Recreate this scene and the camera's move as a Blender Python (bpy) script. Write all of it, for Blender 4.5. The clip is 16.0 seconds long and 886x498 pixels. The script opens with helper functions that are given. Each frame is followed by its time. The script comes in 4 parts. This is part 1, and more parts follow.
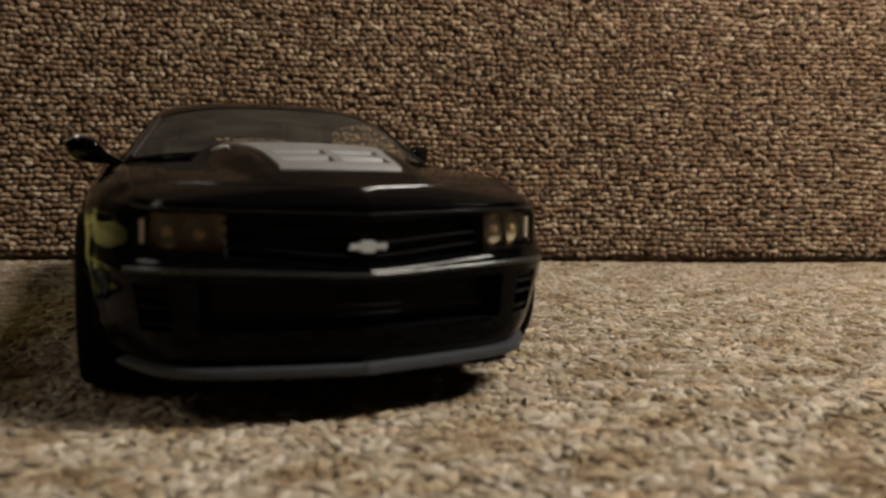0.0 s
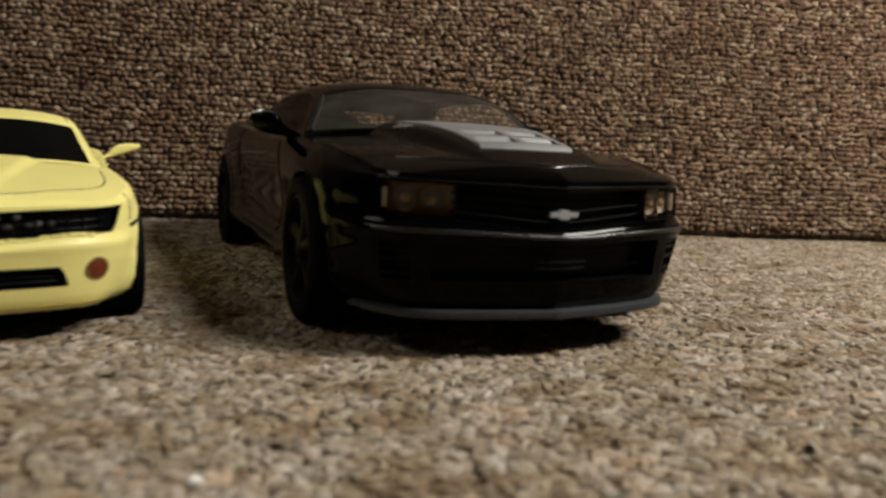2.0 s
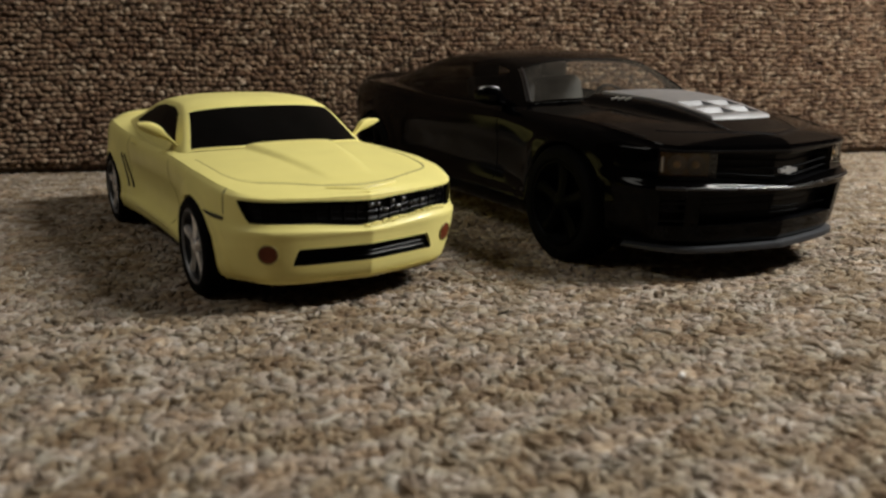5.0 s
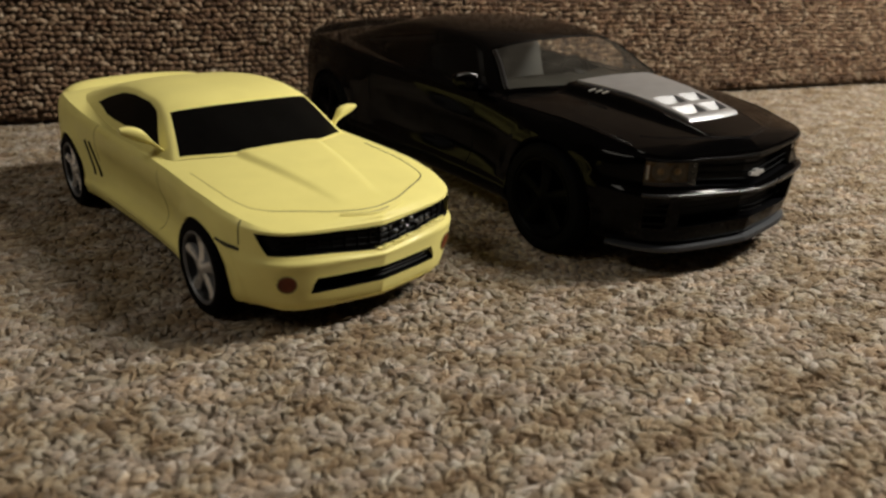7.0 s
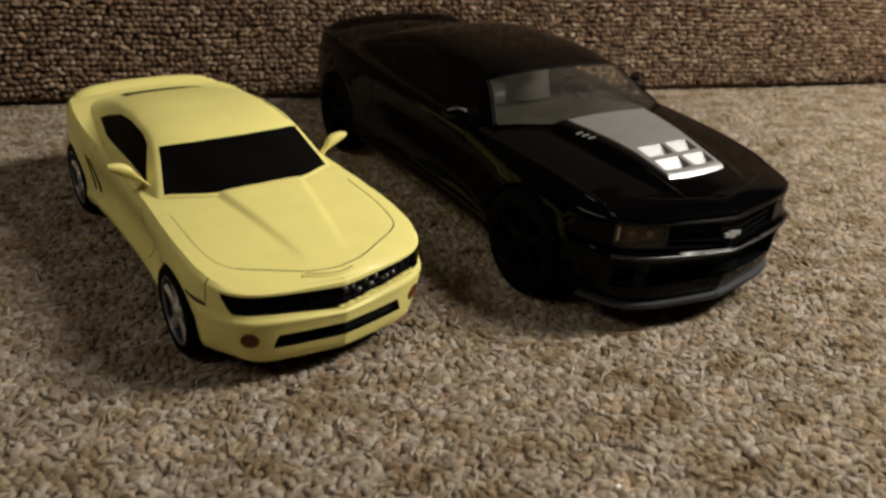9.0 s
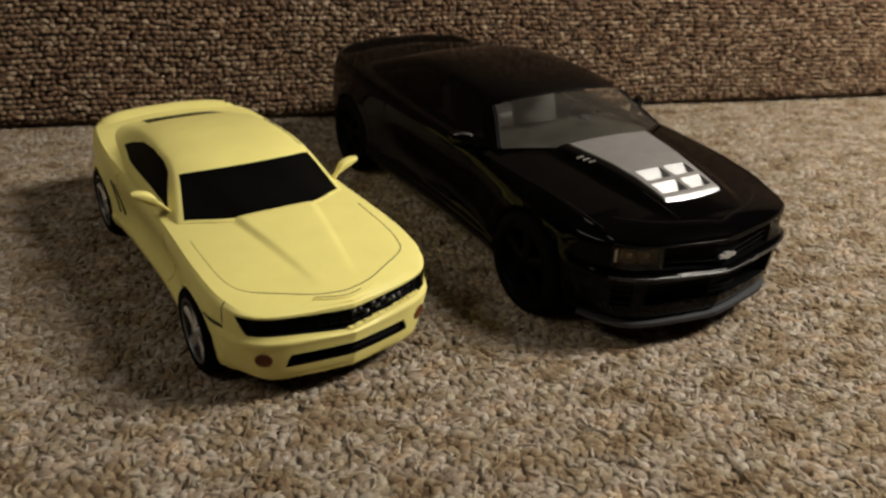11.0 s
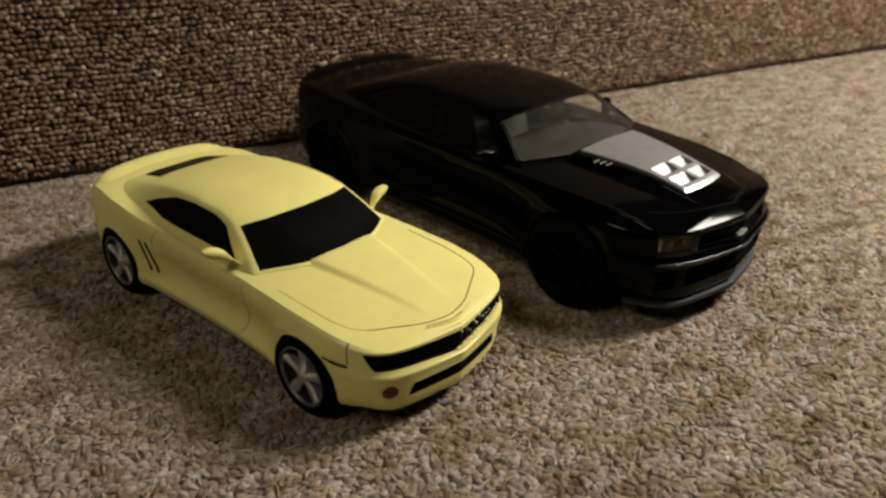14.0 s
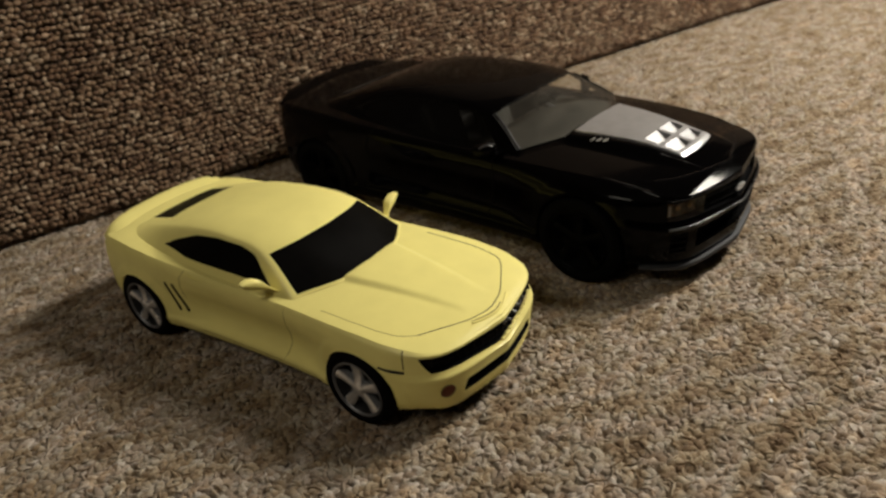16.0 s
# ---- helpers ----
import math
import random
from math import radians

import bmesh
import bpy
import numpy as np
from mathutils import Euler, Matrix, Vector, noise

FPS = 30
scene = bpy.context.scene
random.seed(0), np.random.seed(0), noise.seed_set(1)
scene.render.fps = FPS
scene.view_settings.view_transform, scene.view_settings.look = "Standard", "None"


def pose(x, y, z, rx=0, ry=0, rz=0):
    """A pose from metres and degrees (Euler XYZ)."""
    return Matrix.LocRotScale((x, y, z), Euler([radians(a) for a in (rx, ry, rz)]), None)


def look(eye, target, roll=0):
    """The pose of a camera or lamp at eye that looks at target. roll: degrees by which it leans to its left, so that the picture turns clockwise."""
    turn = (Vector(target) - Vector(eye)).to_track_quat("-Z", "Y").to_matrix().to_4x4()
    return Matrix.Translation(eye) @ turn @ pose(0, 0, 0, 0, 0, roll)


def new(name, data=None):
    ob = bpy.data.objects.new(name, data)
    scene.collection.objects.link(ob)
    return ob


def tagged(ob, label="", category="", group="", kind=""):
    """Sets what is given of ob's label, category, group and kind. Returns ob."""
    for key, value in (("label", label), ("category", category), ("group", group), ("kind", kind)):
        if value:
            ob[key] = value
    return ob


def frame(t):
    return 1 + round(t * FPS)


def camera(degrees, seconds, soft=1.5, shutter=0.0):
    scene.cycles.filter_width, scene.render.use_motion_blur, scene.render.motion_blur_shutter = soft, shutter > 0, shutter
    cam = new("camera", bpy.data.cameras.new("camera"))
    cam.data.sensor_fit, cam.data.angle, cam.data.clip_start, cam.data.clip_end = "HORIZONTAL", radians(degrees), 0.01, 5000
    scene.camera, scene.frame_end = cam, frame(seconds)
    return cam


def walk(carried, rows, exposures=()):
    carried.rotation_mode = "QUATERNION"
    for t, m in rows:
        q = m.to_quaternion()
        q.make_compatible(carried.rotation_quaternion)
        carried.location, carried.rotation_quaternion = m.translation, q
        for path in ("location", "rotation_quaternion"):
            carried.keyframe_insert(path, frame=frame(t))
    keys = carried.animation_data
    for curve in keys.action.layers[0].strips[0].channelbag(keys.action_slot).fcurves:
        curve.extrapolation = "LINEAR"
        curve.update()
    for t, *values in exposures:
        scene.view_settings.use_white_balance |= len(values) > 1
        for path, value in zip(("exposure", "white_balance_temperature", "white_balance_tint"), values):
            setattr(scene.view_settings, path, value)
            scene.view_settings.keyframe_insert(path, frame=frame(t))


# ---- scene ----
cam = camera(59.5, 16.0, soft=2.5, shutter=0.6)
cam.data.dof.use_dof = True
cam.data.dof.focus_distance = 0.22
cam.data.dof.aperture_fstop = 20.0
PATH = [
    (0, (0.107, -0.124, 0.039), (0.325, 1.855, -0.147), 0.8),
    (0.5, (0.104, -0.125, 0.039), (0.312, 1.855, -0.153), 0.8),
    (1, (0.093, -0.128, 0.039), (0.292, 1.851, -0.169), 0.7),
    (1.5, (0.078, -0.138, 0.04), (0.28, 1.838, -0.193), 2.0),
    (2, (0.068, -0.147, 0.04), (0.308, 1.82, -0.224), 2.6),
    (2.5, (0.052, -0.157, 0.04), (0.231, 1.814, -0.246), 2.0),
    (3, (0.037, -0.165, 0.04), (0.263, 1.796, -0.281), 1.4),
    (3.5, (0.022, -0.17, 0.043), (0.316, 1.778, -0.298), 0.6),
    (4, (0.004, -0.181, 0.043), (0.298, 1.761, -0.334), 1.0),
    (6.5, (-0.036, -0.169, 0.084), (0.581, 1.601, -0.614), 0.4),
    (7, (-0.042, -0.168, 0.087), (0.586, 1.573, -0.671), 1.6),
    (7.5, (-0.039, -0.166, 0.098), (0.583, 1.558, -0.704), 1.7),
    (8, (-0.034, -0.165, 0.104), (0.567, 1.509, -0.81), 3.1),
    (8.5, (-0.03, -0.165, 0.113), (0.515, 1.507, -0.839), 3.0),
    (9, (-0.022, -0.166, 0.118), (0.48, 1.538, -0.801), 3.4),
    (9.5, (-0.015, -0.167, 0.126), (0.393, 1.56, -0.796), 2.1),
    (12, (-0.035, -0.176, 0.128), (0.503, 1.529, -0.77), 2.6),
    (12.5, (-0.049, -0.169, 0.131), (0.564, 1.509, -0.769), 3.0),
    (13, (-0.066, -0.163, 0.133), (0.655, 1.459, -0.789), 4.0),
    (13.5, (-0.078, -0.162, 0.138), (0.717, 1.436, -0.765), 2.4),
    (14, (-0.085, -0.16, 0.139), (0.743, 1.413, -0.776), 0.3),
    (14.5, (-0.092, -0.158, 0.142), (0.772, 1.377, -0.805), -1.3),
    (15, (-0.095, -0.156, 0.147), (0.802, 1.347, -0.822), -3.8),
    (15.5, (-0.1, -0.154, 0.149), (0.797, 1.333, -0.843), -6.1),
    (16, (-0.104, -0.155, 0.146), (0.801, 1.358, -0.798), -7.0),
]
walk(cam, [(t, look(eye, target, roll)) for t, eye, target, roll in PATH],
     exposures=[(0, -0.08, 6500, 10), (1.0, -0.08, 6500, 10), (2.5, -0.04, 6000, 10), (4.2, 0.0, 5900, 10), (6.5, 0.0, 6250, 10), (8.5, -0.04, 6350, 10), (9.5, -0.12, 6400, 10), (12.8, -0.04, 6550, 10), (14.3, -0.04, 6350, 10), (16.0, -0.07, 6500, 10)])

# ---- light: one warm room lamp beside the sofa, an added fill on the left, and what little the far walls bounce ----
world = bpy.data.worlds.new("room_world")
scene.world = world
world.use_nodes = True
world.node_tree.nodes["Background"].inputs[0].default_value = (1.0, 0.82, 0.62, 1)
world.node_tree.nodes["Background"].inputs[1].default_value = 0.02

# three point lights for one inferred lamp beside the sofa, spread for soft shadows
for bulb_at in ((0.46, -0.06, 0.43), (0.39, -0.09, 0.46), (0.51, -0.04, 0.40)):
    lamp = new("room_lamp_bulb", bpy.data.lights.new("room_lamp_bulb", "POINT"))
    lamp.data.shadow_soft_size = 0.045
    lamp.data.energy = 6.7
    lamp.data.color = (1.0, 0.93, 0.80)
    lamp.location = bulb_at

# fill light added high on the left to lift flanks and shaded floor
left_fill = new("left_fill_light", bpy.data.lights.new("left_fill_light", "POINT"))
left_fill.data.shadow_soft_size = 0.30
left_fill.data.energy = 21.0
left_fill.data.color = (1.0, 0.92, 0.76)
left_fill.location = (-1.15, -0.30, 1.35)


# ---- materials ----
def mat(name, base, rough=0.5, metal=0.0, coat=0.0, vary=0.0, scale=200.0, bump=0.0, bump_scale=900.0, spec=0.5,
        dark=None, trans=0.0, ior=1.45):
    """A principled material with colour variation at two scales and a fine relief."""
    m = bpy.data.materials.new(name)
    m.use_nodes = True
    nt = m.node_tree
    b = nt.nodes["Principled BSDF"]
    b.inputs["Base Color"].default_value = (*base, 1)
    b.inputs["Roughness"].default_value = rough
    b.inputs["Metallic"].default_value = metal
    b.inputs["Coat Weight"].default_value = coat
    b.inputs["Coat Roughness"].default_value = 0.06
    b.inputs["Specular IOR Level"].default_value = spec
    b.inputs["Transmission Weight"].default_value = trans
    b.inputs["IOR"].default_value = ior
    tc = nt.nodes.new("ShaderNodeTexCoord")
    if vary > 0:
        n1 = nt.nodes.new("ShaderNodeTexNoise")
        n1.inputs["Scale"].default_value = scale
        n1.inputs["Detail"].default_value = 6
        n2 = nt.nodes.new("ShaderNodeTexNoise")
        n2.inputs["Scale"].default_value = scale * 0.12
        add = nt.nodes.new("ShaderNodeMath")
        add.operation = "ADD"
        half = nt.nodes.new("ShaderNodeMath")
        half.operation = "MULTIPLY"
        half.inputs[1].default_value = 0.5
        ramp = nt.nodes.new("ShaderNodeValToRGB")
        d = dark or tuple(c * (1 - vary) for c in base)
        ramp.color_ramp.elements[0].position, ramp.color_ramp.elements[1].position = 0.36, 0.64
        ramp.color_ramp.elements[0].color = (*d, 1)
        ramp.color_ramp.elements[1].color = (*(min(1, c * (1 + vary * 0.4)) for c in base), 1)
        for n in (n1, n2):
            nt.links.new(tc.outputs["Object"], n.inputs["Vector"])
        nt.links.new(n1.outputs["Fac"], add.inputs[0])
        nt.links.new(n2.outputs["Fac"], add.inputs[1])
        nt.links.new(add.outputs[0], half.inputs[0])
        nt.links.new(half.outputs[0], ramp.inputs["Fac"])
        nt.links.new(ramp.outputs["Color"], b.inputs["Base Color"])
        mr = nt.nodes.new("ShaderNodeMapRange")
        mr.inputs["To Min"].default_value = max(0.02, rough * 0.8)
        mr.inputs["To Max"].default_value = min(1, rough * 1.25)
        nt.links.new(n2.outputs["Fac"], mr.inputs["Value"])
        nt.links.new(mr.outputs["Result"], b.inputs["Roughness"])
    if bump > 0:
        nb = nt.nodes.new("ShaderNodeTexNoise")
        nb.inputs["Scale"].default_value = bump_scale
        nb.inputs["Detail"].default_value = 4
        nt.links.new(tc.outputs["Object"], nb.inputs["Vector"])
        bp = nt.nodes.new("ShaderNodeBump")
        bp.inputs["Strength"].default_value = bump
        bp.inputs["Distance"].default_value = 0.0004
        nt.links.new(nb.outputs["Fac"], bp.inputs["Height"])
        nt.links.new(bp.outputs["Normal"], b.inputs["Normal"])
    return m


def fabric(name, stops, per_island, patches, fibre):
    """Woven sofa yarn: each loop takes one of several browns; larger worn patches on top."""
    m = bpy.data.materials.new(name)
    m.use_nodes = True
    nt = m.node_tree
    b = nt.nodes["Principled BSDF"]
    b.inputs["Roughness"].default_value = 0.85
    b.inputs["Specular IOR Level"].default_value = 0.25
    b.inputs["Sheen Weight"].default_value = 0.12
    tc = nt.nodes.new("ShaderNodeTexCoord")
    ramp = nt.nodes.new("ShaderNodeValToRGB")
    els = ramp.color_ramp.elements
    while len(els) < len(stops):
        els.new(0.5)
    for e, (p, c) in zip(els, stops):
        e.position, e.color = p, (*c, 1)
    if per_island:
        src = nt.nodes.new("ShaderNodeNewGeometry").outputs["Random Per Island"]
    else:
        vo = nt.nodes.new("ShaderNodeTexVoronoi")
        vo.inputs["Scale"].default_value = 420
        nt.links.new(tc.outputs["Object"], vo.inputs["Vector"])
        sep = nt.nodes.new("ShaderNodeSeparateColor")
        nt.links.new(vo.outputs["Color"], sep.inputs[0])
        src = sep.outputs[0]
        bp = nt.nodes.new("ShaderNodeBump")
        bp.inputs["Strength"].default_value = 0.8
        bp.inputs["Distance"].default_value = 0.001
        bp.invert = True
        nt.links.new(vo.outputs["Distance"], bp.inputs["Height"])
        nt.links.new(bp.outputs["Normal"], b.inputs["Normal"])
    nt.links.new(src, ramp.inputs["Fac"])
    big = nt.nodes.new("ShaderNodeTexNoise")
    big.inputs["Scale"].default_value = 110
    big.inputs["Detail"].default_value = 5
    drawn = nt.nodes.new("ShaderNodeVectorMath")
    drawn.operation = "MULTIPLY"
    drawn.inputs[1].default_value = (0.55, 1.0, 1.0)
    nt.links.new(tc.outputs["Object"], drawn.inputs[0])
    nt.links.new(drawn.outputs[0], big.inputs["Vector"])
    tone = nt.nodes.new("ShaderNodeValToRGB")
    while len(tone.color_ramp.elements) < len(patches):
        tone.color_ramp.elements.new(0.5)
    for e, (p, c) in zip(tone.color_ramp.elements, patches):
        e.position, e.color = p, (*c, 1)
    nt.links.new(big.outputs["Fac"], tone.inputs["Fac"])
    mix = nt.nodes.new("ShaderNodeMix")
    mix.data_type, mix.blend_type = "RGBA", "MULTIPLY"
    mix.inputs[0].default_value = 1.0
    nt.links.new(ramp.outputs["Color"], mix.inputs[6])
    nt.links.new(tone.outputs["Color"], mix.inputs[7])
    nt.links.new(mix.outputs[2], b.inputs["Base Color"])
    if per_island:
        fib = nt.nodes.new("ShaderNodeTexNoise")
        fib.inputs["Scale"].default_value = 2600
        nt.links.new(tc.outputs["Object"], fib.inputs["Vector"])
        bp = nt.nodes.new("ShaderNodeBump")
        bp.inputs["Strength"].default_value = 0.5
        bp.inputs["Distance"].default_value = 0.0003
        nt.links.new(fib.outputs["Fac"], bp.inputs["Height"])
        nt.links.new(bp.outputs["Normal"], b.inputs["Normal"])
        streak = nt.nodes.new("ShaderNodeTexNoise")
        streak.inputs["Scale"].default_value = 1400
        streak.inputs["Detail"].default_value = 3
        nt.links.new(tc.outputs["Object"], streak.inputs["Vector"])
        mr = nt.nodes.new("ShaderNodeMapRange")
        mr.inputs["From Min"].default_value, mr.inputs["From Max"].default_value = 0.32, 0.68
        mr.inputs["To Min"].default_value, mr.inputs["To Max"].default_value = 1 - fibre, 1 + fibre
        nt.links.new(streak.outputs["Fac"], mr.inputs["Value"])
        fine = nt.nodes.new("ShaderNodeMix")
        fine.data_type, fine.blend_type = "RGBA", "MULTIPLY"
        fine.inputs[0].default_value = 1.0
        nt.links.new(mix.outputs[2], fine.inputs[6])
        nt.links.new(mr.outputs["Result"], fine.inputs[7])
        nt.links.new(fine.outputs[2], b.inputs["Base Color"])
    return m


SEAT_STOPS = [(0.0, (0.145, 0.103, 0.067)), (0.2, (0.192, 0.145, 0.102)), (0.5, (0.246, 0.196, 0.147)),
              (0.8, (0.302, 0.256, 0.206)), (1.0, (0.37, 0.33, 0.282))]
BACK_STOPS = [(0.0, (0.092, 0.055, 0.032)), (0.35, (0.155, 0.099, 0.060)), (0.6, (0.205, 0.140, 0.088)), (0.85, (0.262, 0.193, 0.129)),
              (1.0, (0.36, 0.288, 0.21))]
SEAT_PATCHES = [(0.33, (0.60, 0.49, 0.36)), (0.43, (0.86, 0.78, 0.62)), (0.50, (0.96, 0.97, 0.93)), (0.57, (1.04, 1.03, 1.06)), (0.66, (1.18, 1.07, 0.92))]
BACK_PATCHES = [(0.35, (0.86, 0.735, 0.655)), (0.65, (1.08, 1.07, 1.06))]
M = {
    "seat_yarn": fabric("seat_yarn", SEAT_STOPS, True, SEAT_PATCHES, 0.2),
    "back_yarn": fabric("back_yarn", BACK_STOPS, True, BACK_PATCHES, 0.18),
    "fibre": fabric("loose_fibre", [(p, tuple(min(0.6, v * 1.14) for v in c)) for p, c in SEAT_STOPS], True, SEAT_PATCHES, 0.1),
    "seat_base": fabric("seat_base", [(p, tuple(v * 0.95 for v in c)) for p, c in SEAT_STOPS], False, SEAT_PATCHES, 0),
    # backrest sheet at 0.35: shade between its yarn loops put into the colour
    "back_base_shaded": fabric("back_base_shaded", [(p, tuple(v * 0.35 for v in c)) for p, c in BACK_STOPS], False, BACK_PATCHES, 0),
    "plaster": mat("plaster", (0.11, 0.085, 0.062), 0.9, vary=0.08, scale=8, bump=0.2, bump_scale=60),
    "yellow": mat("yellow_paint", (0.765, 0.685, 0.238), 0.45, coat=0.10, spec=0.35, vary=0.06, scale=120, bump=0.05, bump_scale=1500),
    "black": mat("black_paint", (0.001, 0.0009, 0.001), 0.085, spec=0.085, vary=0.2, scale=90, bump=0.012, bump_scale=700),
    "window_paint": mat("black_window_paint", (0.0028, 0.0026, 0.0024), 0.42, spec=0.045, vary=0.4, scale=500, bump=0.15, bump_scale=1800),
    "grille_black": mat("gloss_black_plastic", (0.003, 0.003, 0.0035), 0.3, spec=0.09, vary=0.3, scale=400, bump=0.1),
    "matte_black": mat("matte_black_plastic", (0.003, 0.003, 0.003), 0.6, spec=0.08, vary=0.3, scale=300, bump=0.1),
    "rubber": mat("tyre_rubber", (0.0018, 0.0018, 0.002), 0.65, spec=0.05, vary=0.25, scale=300, bump=0.2, bump_scale=1200),
    # shinier than the body paint, so cords on its edges carry highlight lines
    "gloss_black": mat("edge_gloss_black", (0.005, 0.005, 0.006), 0.18, spec=0.32, vary=0.3, scale=500, bump=0.25, bump_scale=900),
    "ridge": mat("highlight_black_edge", (0.006, 0.006, 0.007), 0.27, spec=0.75, vary=0.3, scale=500, bump=0.15, bump_scale=900),
    "seam": mat("seam_brown", (0.20, 0.155, 0.045), 0.6),
    "lint": mat("lint", (0.75, 0.73, 0.70), 0.9, vary=0.1),
    # rim lip: rim silver toned down, its shading put into the colour
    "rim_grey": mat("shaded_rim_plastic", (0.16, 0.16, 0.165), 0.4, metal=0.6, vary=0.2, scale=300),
    # grey metal that stands in for glints on the pillar and the grille
    "glint": mat("glint_metal", (0.13, 0.13, 0.135), 0.27, metal=0.9, vary=0.3, scale=400, bump=0.2, bump_scale=900),
    # wheel dish near-black: shade behind the spokes put into the colour
    "rim_dark": mat("shaded_rim_recess", (0.02, 0.02, 0.021), 0.35, metal=0.4, vary=0.2, scale=300),
    "gap": mat("panel_gap_black", (0.012, 0.010, 0.006), 0.7),
    "silver_rim": mat("polished_rim", (0.74, 0.74, 0.75), 0.24, metal=0.8, vary=0.1, scale=300),
    "silver_matte": mat("silver_grey_paint", (0.40, 0.40, 0.41), 0.34, metal=0.7, vary=0.12, scale=260, bump=0.06),
    "dark_chrome": mat("mirror_glint_metal", (0.25, 0.25, 0.26), 0.25, metal=0.9),
    "badge": mat("bright_silver_paint", (0.42, 0.42, 0.42), 0.3, metal=0.4, vary=0.1),
    "seat_grey": mat("grey_seat_plastic", (0.024, 0.024, 0.021), 0.65, vary=0.15, bump=0.2),
    "dark_rim": mat("dark_rim_plastic", (0.0008, 0.0008, 0.001), 0.4, spec=0.04, vary=0.2),
    "splitter": mat("dark_grey_splitter", (0.025, 0.027, 0.032), 0.5, vary=0.2, scale=300, bump=0.1),
    # white for the headlamp's painted outer highlight and for the hood lettering
    "light_bar": mat("white_bar_paint", (0.60, 0.58, 0.54), 0.25, metal=0.1),
    "vent_silver": mat("satin_silver_louvre", (0.30, 0.30, 0.31), 0.52, metal=0.7, vary=0.15, scale=300, bump=0.08),
    "fog": mat("orange_red_lamp", (0.14, 0.033, 0.012), 0.45, coat=0.0, spec=0.25, vary=0.35, scale=600),
    "amber": mat("amber_bulb", (0.44, 0.30, 0.14), 0.3, coat=0.3, vary=0.3, scale=500),
    # backing coloured amber for the brown reflection inside the headlamp
    "lamp_back": mat("amber_reflection_backing", (0.26, 0.168, 0.085), 0.4, metal=0.2, vary=0.4, scale=700, bump=0.3),
    "reflector": mat("lamp_reflector", (0.20, 0.165, 0.12), 0.6, metal=0.3, vary=0.2, scale=500),
    "grey_trim": mat("grey_interior_plastic", (0.013, 0.0125, 0.0095), 0.6, vary=0.15, scale=200, bump=0.2),
    "dark_trim": mat("dark_interior_plastic", (0.018, 0.0175, 0.0175), 0.6, vary=0.2, scale=200, bump=0.2),
}


def glass(name, tint, clear, haze=0.0):
    m = bpy.data.materials.new(name)
    m.use_nodes = True
    nt = m.node_tree
    nt.nodes.remove(nt.nodes["Principled BSDF"])
    out = nt.nodes["Material Output"]
    tr = nt.nodes.new("ShaderNodeBsdfTransparent")
    tr.inputs[0].default_value = (*tint, 1)
    gl = nt.nodes.new("ShaderNodeBsdfGlossy")
    gl.inputs["Roughness"].default_value = 0.10
    fr = nt.nodes.new("ShaderNodeLayerWeight")
    fr.inputs[0].default_value = 0.5
    edge = nt.nodes.new("ShaderNodeMath")
    edge.operation = "POWER"
    edge.inputs[1].default_value = 4.0
    gloss = nt.nodes.new("ShaderNodeMath")
    gloss.operation = "MULTIPLY_ADD"
    gloss.inputs[1].default_value = 0.35
    gloss.inputs[2].default_value = clear
    nt.links.new(fr.outputs["Facing"], edge.inputs[0])
    nt.links.new(edge.outputs[0], gloss.inputs[0])
    mx = nt.nodes.new("ShaderNodeMixShader")
    nt.links.new(gloss.outputs[0], mx.inputs[0])
    nt.links.new(tr.outputs[0], mx.inputs[1])
    nt.links.new(gl.outputs[0], mx.inputs[2])
    # pale diffuse haze mixed unevenly into the glass
    haze_bsdf = nt.nodes.new("ShaderNodeBsdfDiffuse")
    haze_bsdf.inputs[0].default_value = (0.64, 0.58, 0.49, 1)
    haze_noise = nt.nodes.new("ShaderNodeTexNoise")
    haze_noise.inputs["Scale"].default_value = 6.0
    haze_noise.inputs["Detail"].default_value = 4.0
    amount = nt.nodes.new("ShaderNodeMapRange")
    amount.inputs["From Min"].default_value = 0.32
    amount.inputs["From Max"].default_value = 0.68
    amount.inputs["To Min"].default_value = 0.55 * haze
    amount.inputs["To Max"].default_value = 1.45 * haze
    nt.links.new(haze_noise.outputs["Fac"], amount.inputs[0])
    hazed = nt.nodes.new("ShaderNodeMixShader")
    nt.links.new(amount.outputs[0], hazed.inputs[0])
    nt.links.new(mx.outputs[0], hazed.inputs[1])
    nt.links.new(haze_bsdf.outputs[0], hazed.inputs[2])
    nt.links.new(hazed.outputs[0], out.inputs["Surface"])
    return m


M["glass"] = glass("clear_windscreen", (0.90, 0.89, 0.84), 0.055, 0.032)
M["side_clear"] = glass("clear_side_glass", (0.94, 0.93, 0.90), 0.02, 0.01)
# one side's glass tinted dark in place of the unlit cabin behind it
M["tinted"] = glass("shade_tinted_glass", (0.16, 0.155, 0.145), 0.02)
M["lens"] = glass("lamp_lens", (0.82, 0.77, 0.69), 0.03)


# ---- mesh helpers ----
def mesh_of(name, verts, faces, material, smooth=True):
    me = bpy.data.meshes.new(name)
    me.from_pydata([tuple(map(float, v)) for v in verts], [], [tuple(map(int, f)) for f in faces])
    me.materials.append(material)
    if smooth:
        me.polygons.foreach_set("use_smooth", [True] * len(me.polygons))
    me.update()
    return me


def part(name, verts, faces, material, parent, label="", smooth=True, angle=40):
    me = mesh_of(name, verts, faces, material, smooth)
    if smooth and angle:
        me.set_sharp_from_angle(angle=radians(angle))
    ob = new(name, me)
    ob.parent = parent
    if label:
        tagged(ob, label=label)
    return ob


